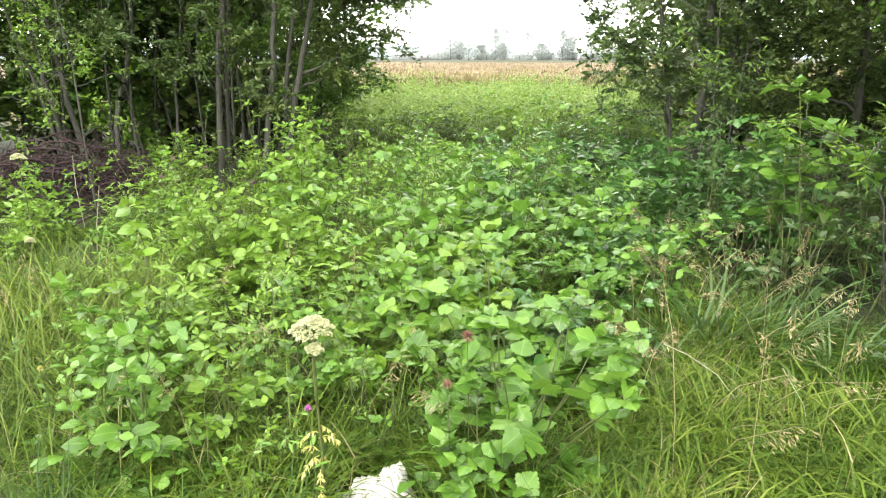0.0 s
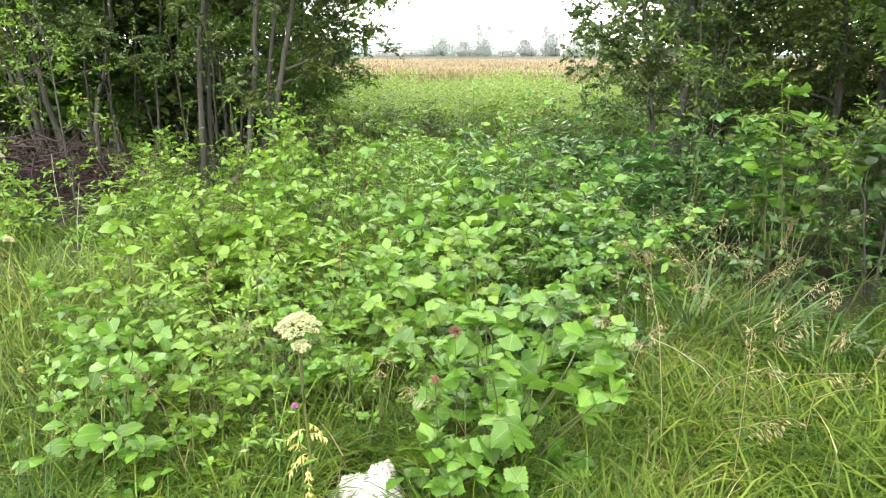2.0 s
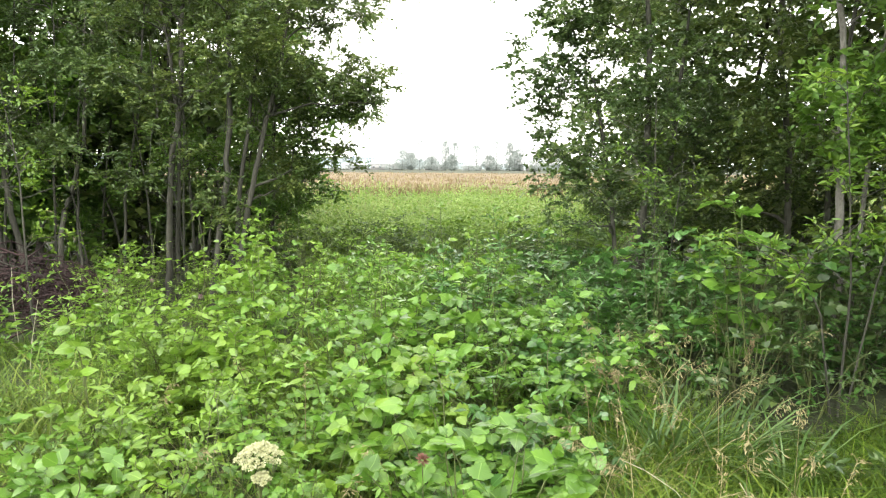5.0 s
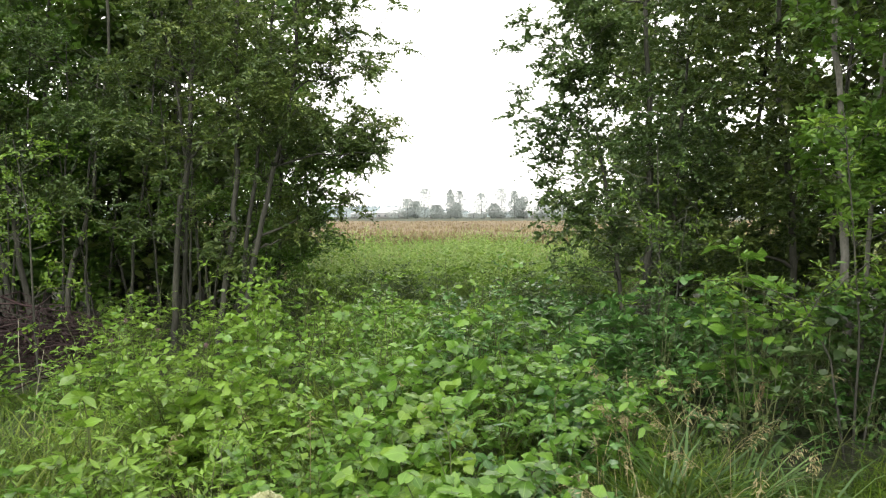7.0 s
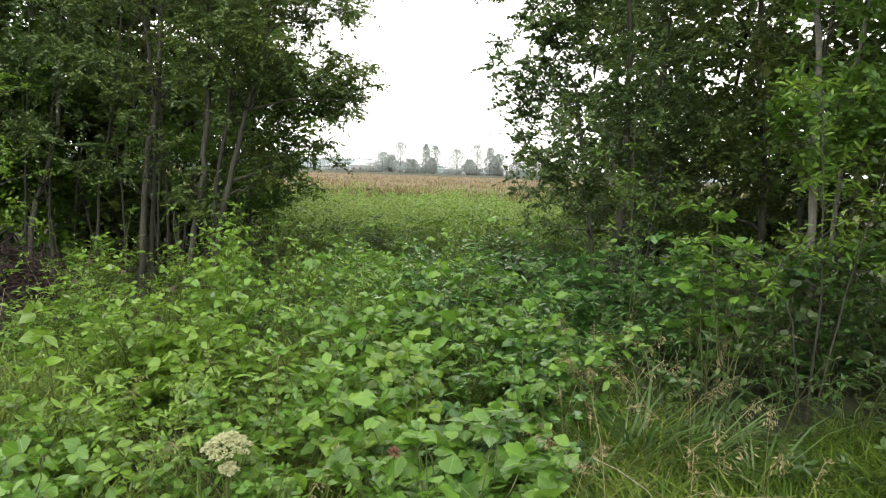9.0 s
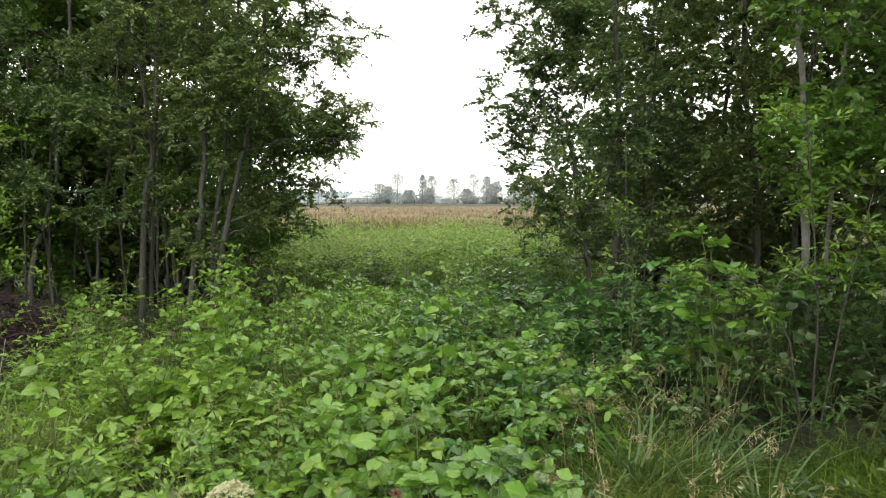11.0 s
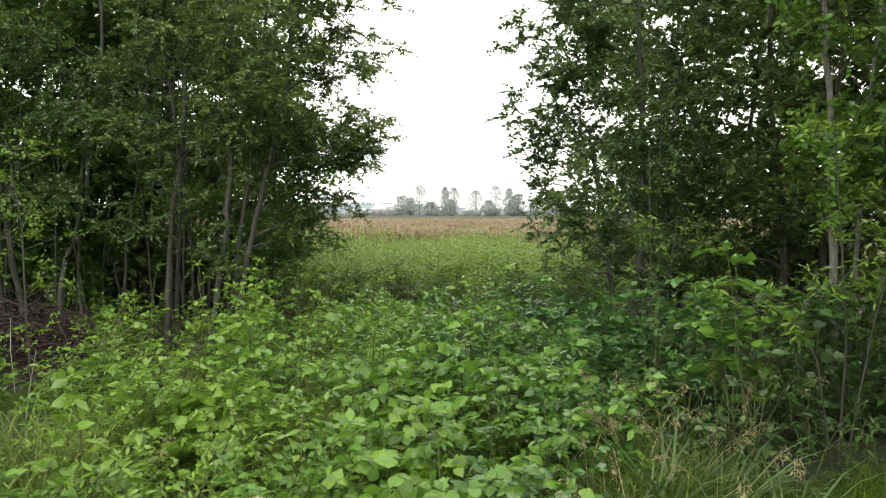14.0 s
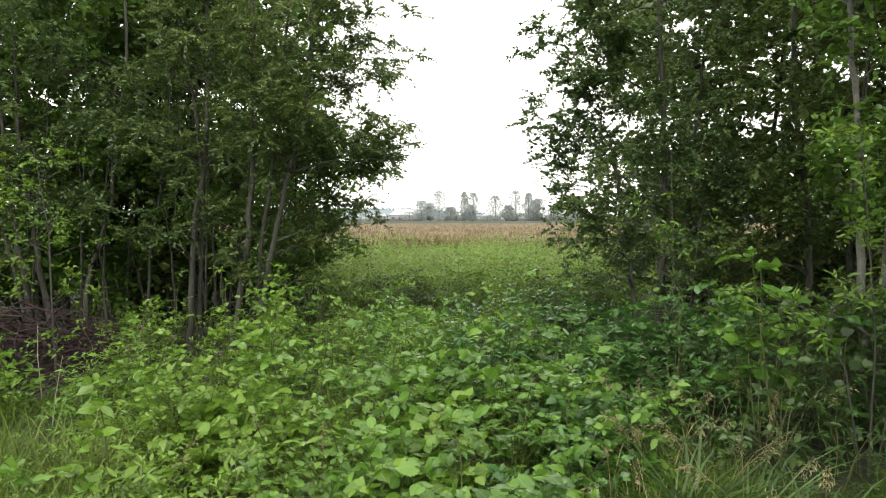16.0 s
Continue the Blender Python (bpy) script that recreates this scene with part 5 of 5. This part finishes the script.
# ---- umbel plants ----
def umbel_plant(x, y, h, wide, seed, label, yellow=True, second=True):
    rng = np.random.default_rng(seed)
    root = thing("angelica_plant", x, y, 0, label, "wild flower", "umbel flowers")
    top = np.array([0.0, 0.0, h - 0.05])
    part("stalk", Soup().tube([(0.0, 0.03, 0), (0.01, 0.02, h * 0.4), (0.0, 0.0, h * 0.75), top], [0.006, 0.005, 0.004, 0.003], M_STEM, 8), root)
    heads = [("umbel", top, wide, 30)] + ([("side_umbel", np.array([0.015, -0.05, h - 0.115]), wide * 0.42, 11)] if second else [])
    for name, c, w, n in heads:
        if name == "side_umbel":
            part("side_stalk", Soup().tube([(0.0, 0.01, h * 0.6), (0.012, -0.03, h * 0.75), c], [0.003, 0.0025, 0.002], M_STEM, 6), root)
        rays = Soup()
        head = None
        spots = []
        for k in range(n):
            r = w / 2 * math.sqrt((k + 0.5) / n)
            a = k * 2.39996
            spots.append(np.array([r * math.cos(a), r * math.sin(a), 0.055 - 1.5 * r * r / w + rng.normal(0, 0.003)]))
        for p in spots:
            rays.tube([c, c + p * [0.5, 0.5, 0.55], c + p], [0.0012, 0.001, 0.0008], M_STEM, 3)
        head = part(name, rays, root, "flat cream-coloured flower umbel on thin rays")
        for p in spots:
            m = 60
            g = rng.normal(0, 1, (m, 3))
            g /= np.linalg.norm(g, axis=1)[:, None]
            g[:, 2] = np.abs(g[:, 2]) * 0.6
            s = Soup().stamp(DIAMOND, c + p + g * w * 0.085, turns(g + rng.normal(0, 0.5, (m, 3)), rng.normal(0, 1, (m, 3)), np.full(m, 0.0095)), M_CREAM)
            part("umbellet", s, head)
    if yellow:
        for k in range(11):
            z = rng.uniform(0.10, 0.58) * h
            a = rng.uniform(0, 6.28)
            base = np.array([0, 0.02, z])
            tip = base + np.array([math.cos(a) * 0.06, math.sin(a) * 0.05, rng.uniform(-0.06, 0.02)])
            line = bend(base, tip, 0.015, 5)
            s = Soup().tube(line, np.linspace(0.0018, 0.0008, 5), M_YELLOW, 4)
            for i, q in enumerate(line[1:]):
                mm = 6
                b = a + np.array([-1.2, 1.2, -0.7, 0.7, -0.2, 0.3])
                s.stamp(SLIVER, np.repeat(q[None], mm, 0), turns(np.stack([np.cos(b), np.sin(b), rng.uniform(-1.8, -0.6, mm)], 1), np.tile([0, 0, 1.0], (mm, 1)) + rng.normal(0, 0.4, (mm, 3)), rng.uniform(0.016, 0.034, mm)), M_YELLOW)
            part("withered_leaf", s, root, "yellow withered drooping leaf")
    return root


umbel_plant(-0.43, 2.07, 0.80, 0.125, 51, "tall angelica with cream umbel and withered yellow leaves")
umbel_plant(-3.35, 5.4, 0.86, 0.10, 52, "white umbel flower standing in herbs", yellow=False, second=False)
umbel_plant(-2.55, 4.1, 0.52, 0.045, 53, "small white umbel flower in the grass", yellow=False, second=False)


def blossom(x, y, h, r, mat, seed, name, label):
    rng = np.random.default_rng(seed)
    root = thing(name, x, y, 0, label, "wild flower")
    part("stalk", Soup().tube([(0, 0.02, 0), (0.01, 0.01, h * 0.5), (0, 0, h)], [0.002, 0.0018, 0.0015], M_STEM, 5), root)
    n = 60
    g = rng.normal(0, 1, (n, 3))
    g /= np.linalg.norm(g, axis=1)[:, None]
    part("flower_head", Soup().stamp(NARROW, np.array([0, 0, h + r * 0.3]) + g * r * 0.25, turns(g + [0, 0, 0.5], rng.normal(0, 1, (n, 3)), np.full(n, r)), mat), root)
    for k in range(5):
        a = rng.uniform(0, 6.28)
        m = turns(np.array([[math.cos(a), math.sin(a), 0.4]]), np.array([[0, 0, 1.0]]), np.array([0.06]))
        part("leaf", Soup().stamp(LANCE, np.array([[0, 0.01, rng.uniform(0.2, 0.8) * h]]), m, M_SHRUB_MID), root)


blossom(-0.44, 2.0, 0.53, 0.011, M_PURPLE, 61, "knapweed_flower", "small purple knapweed flower among green stems")
blossom(0.0, 2.1, 0.56, 0.016, M_RED, 62, "clover_flower", "small rose-red flower beside a broad-leaved bush")
blossom(0.07, 2.26, 0.66, 0.022, M_RED, 63, "clover_flower", "brownish-red flower bud above broad green leaves")
blossom(-1.62, 2.55, 0.40, 0.012, M_YELLOW, 64, "goldenrod_flower", "small pale yellow flower head in grass")
for n, (x, y, h) in enumerate([(-2.05, 5.2, 0.86), (-1.75, 5.0, 0.82), (-1.95, 4.7, 0.8), (-1.3, 4.6, 0.78)]):
    blossom(x, y, h, 0.016, M_MAUVE, 70 + n, "thistle_flower", "faded mauve thistle head above the herbs")


# ---- white bag ----
def build_bag():
    nu, nv = 44, 30
    u, v = np.meshgrid(np.linspace(-1, 1, nu), np.linspace(-1, 1, nv), indexing="ij")
    x, y = 0.13 * u, 0.095 * v
    dome = np.clip(1 - np.abs(u) ** 3, 0, 1) * np.clip(1 - np.abs(v) ** 3, 0, 1)
    big = 0.085 * np.exp(-(((u - 0.4) / 0.55) ** 2)) + 0.05 * np.exp(-(((u + 0.5) / 0.4) ** 2))
    z = np.zeros_like(x)
    for i in range(nu):
        for j in range(nv):
            p = Vector((x[i, j] * 14, y[i, j] * 14, 0.3))
            crease = abs(noise.noise(p)) * 0.06 + abs(noise.noise(p * 2.3)) * 0.045 + abs(noise.noise(p * 5)) * 0.022 + abs(noise.noise(p * 9)) * 0.01
            z[i, j] = dome[i, j] ** 0.7 * (0.85 * big[i, j] + 0.8 * crease)
            q = noise.noise(p * 1.4 + Vector((5, 1, 2)))
            x[i, j] += 0.03 * q
            y[i, j] += 0.03 * noise.noise(p * 1.2 + Vector((1, 7, 3)))
    idx = np.arange(nu * nv).reshape(nu, nv)
    s = Soup().add(np.stack([x, y, z + 0.012], -1).reshape(-1, 3), np.stack([idx[:-1, :-1], idx[1:, :-1], idx[1:, 1:], idx[:-1, 1:]], -1).reshape(-1, 4), M_BAG)
    ob = new("plastic_bag", s.mesh("plastic_bag"))
    ob.location, ob.rotation_euler, ob.scale = (-0.24, 2.2, 0.015), (0, 0, 0.3), (1.1, 1.0, 1.35)
    solid = ob.modifiers.new("thickness", "SOLIDIFY")
    solid.thickness = 0.004
    tagged(ob, "crumpled white plastic bag lying in the grass", "bag")


build_bag()


# ---- tufts of broad sedge and tall grass ----
def sedge_tuft(x, y, blades, length, seed, mat, label, wide=2.2):
    rng = np.random.default_rng(seed)
    root = thing("sedge_tuft", x, y, 0, label, "grass", "tufts of tall grass")
    a = rng.uniform(0, 6.28, blades)
    lean = rng.uniform(0.2, 1.2, blades)
    way = np.stack([np.cos(a) * lean, np.sin(a) * lean, np.ones(blades)], 1)
    m = turns(way, -np.stack([np.cos(a), np.sin(a), 0 * a], 1), length * rng.uniform(0.6, 1.1, blades))
    m[:, :, 0] *= wide
    for k in range(blades):
        part("blade", Soup().stamp(BLADE, np.array([[0.05 * math.cos(a[k]), 0.05 * math.sin(a[k]), 0.0]]), m[k : k + 1], mat), root)


for n, (x, y, k, h) in enumerate([(1.48, 3.55, 34, 0.85), (1.72, 3.45, 32, 0.82), (1.3, 3.4, 24, 0.70), (1.95, 3.2, 24, 0.70), (1.08, 3.25, 18, 0.6), (-1.75, 3.3, 18, 0.62), (-2.1, 4.1, 18, 0.7), (-0.65, 2.9, 14, 0.6), (-1.5, 4.6, 16, 0.8)]):
    sedge_tuft(x, y, k, h, 810 + n, M_SEDGE if n < 5 else M_GRASS_LIGHT, "tuft of broad arching grass blades beside the shrubs")
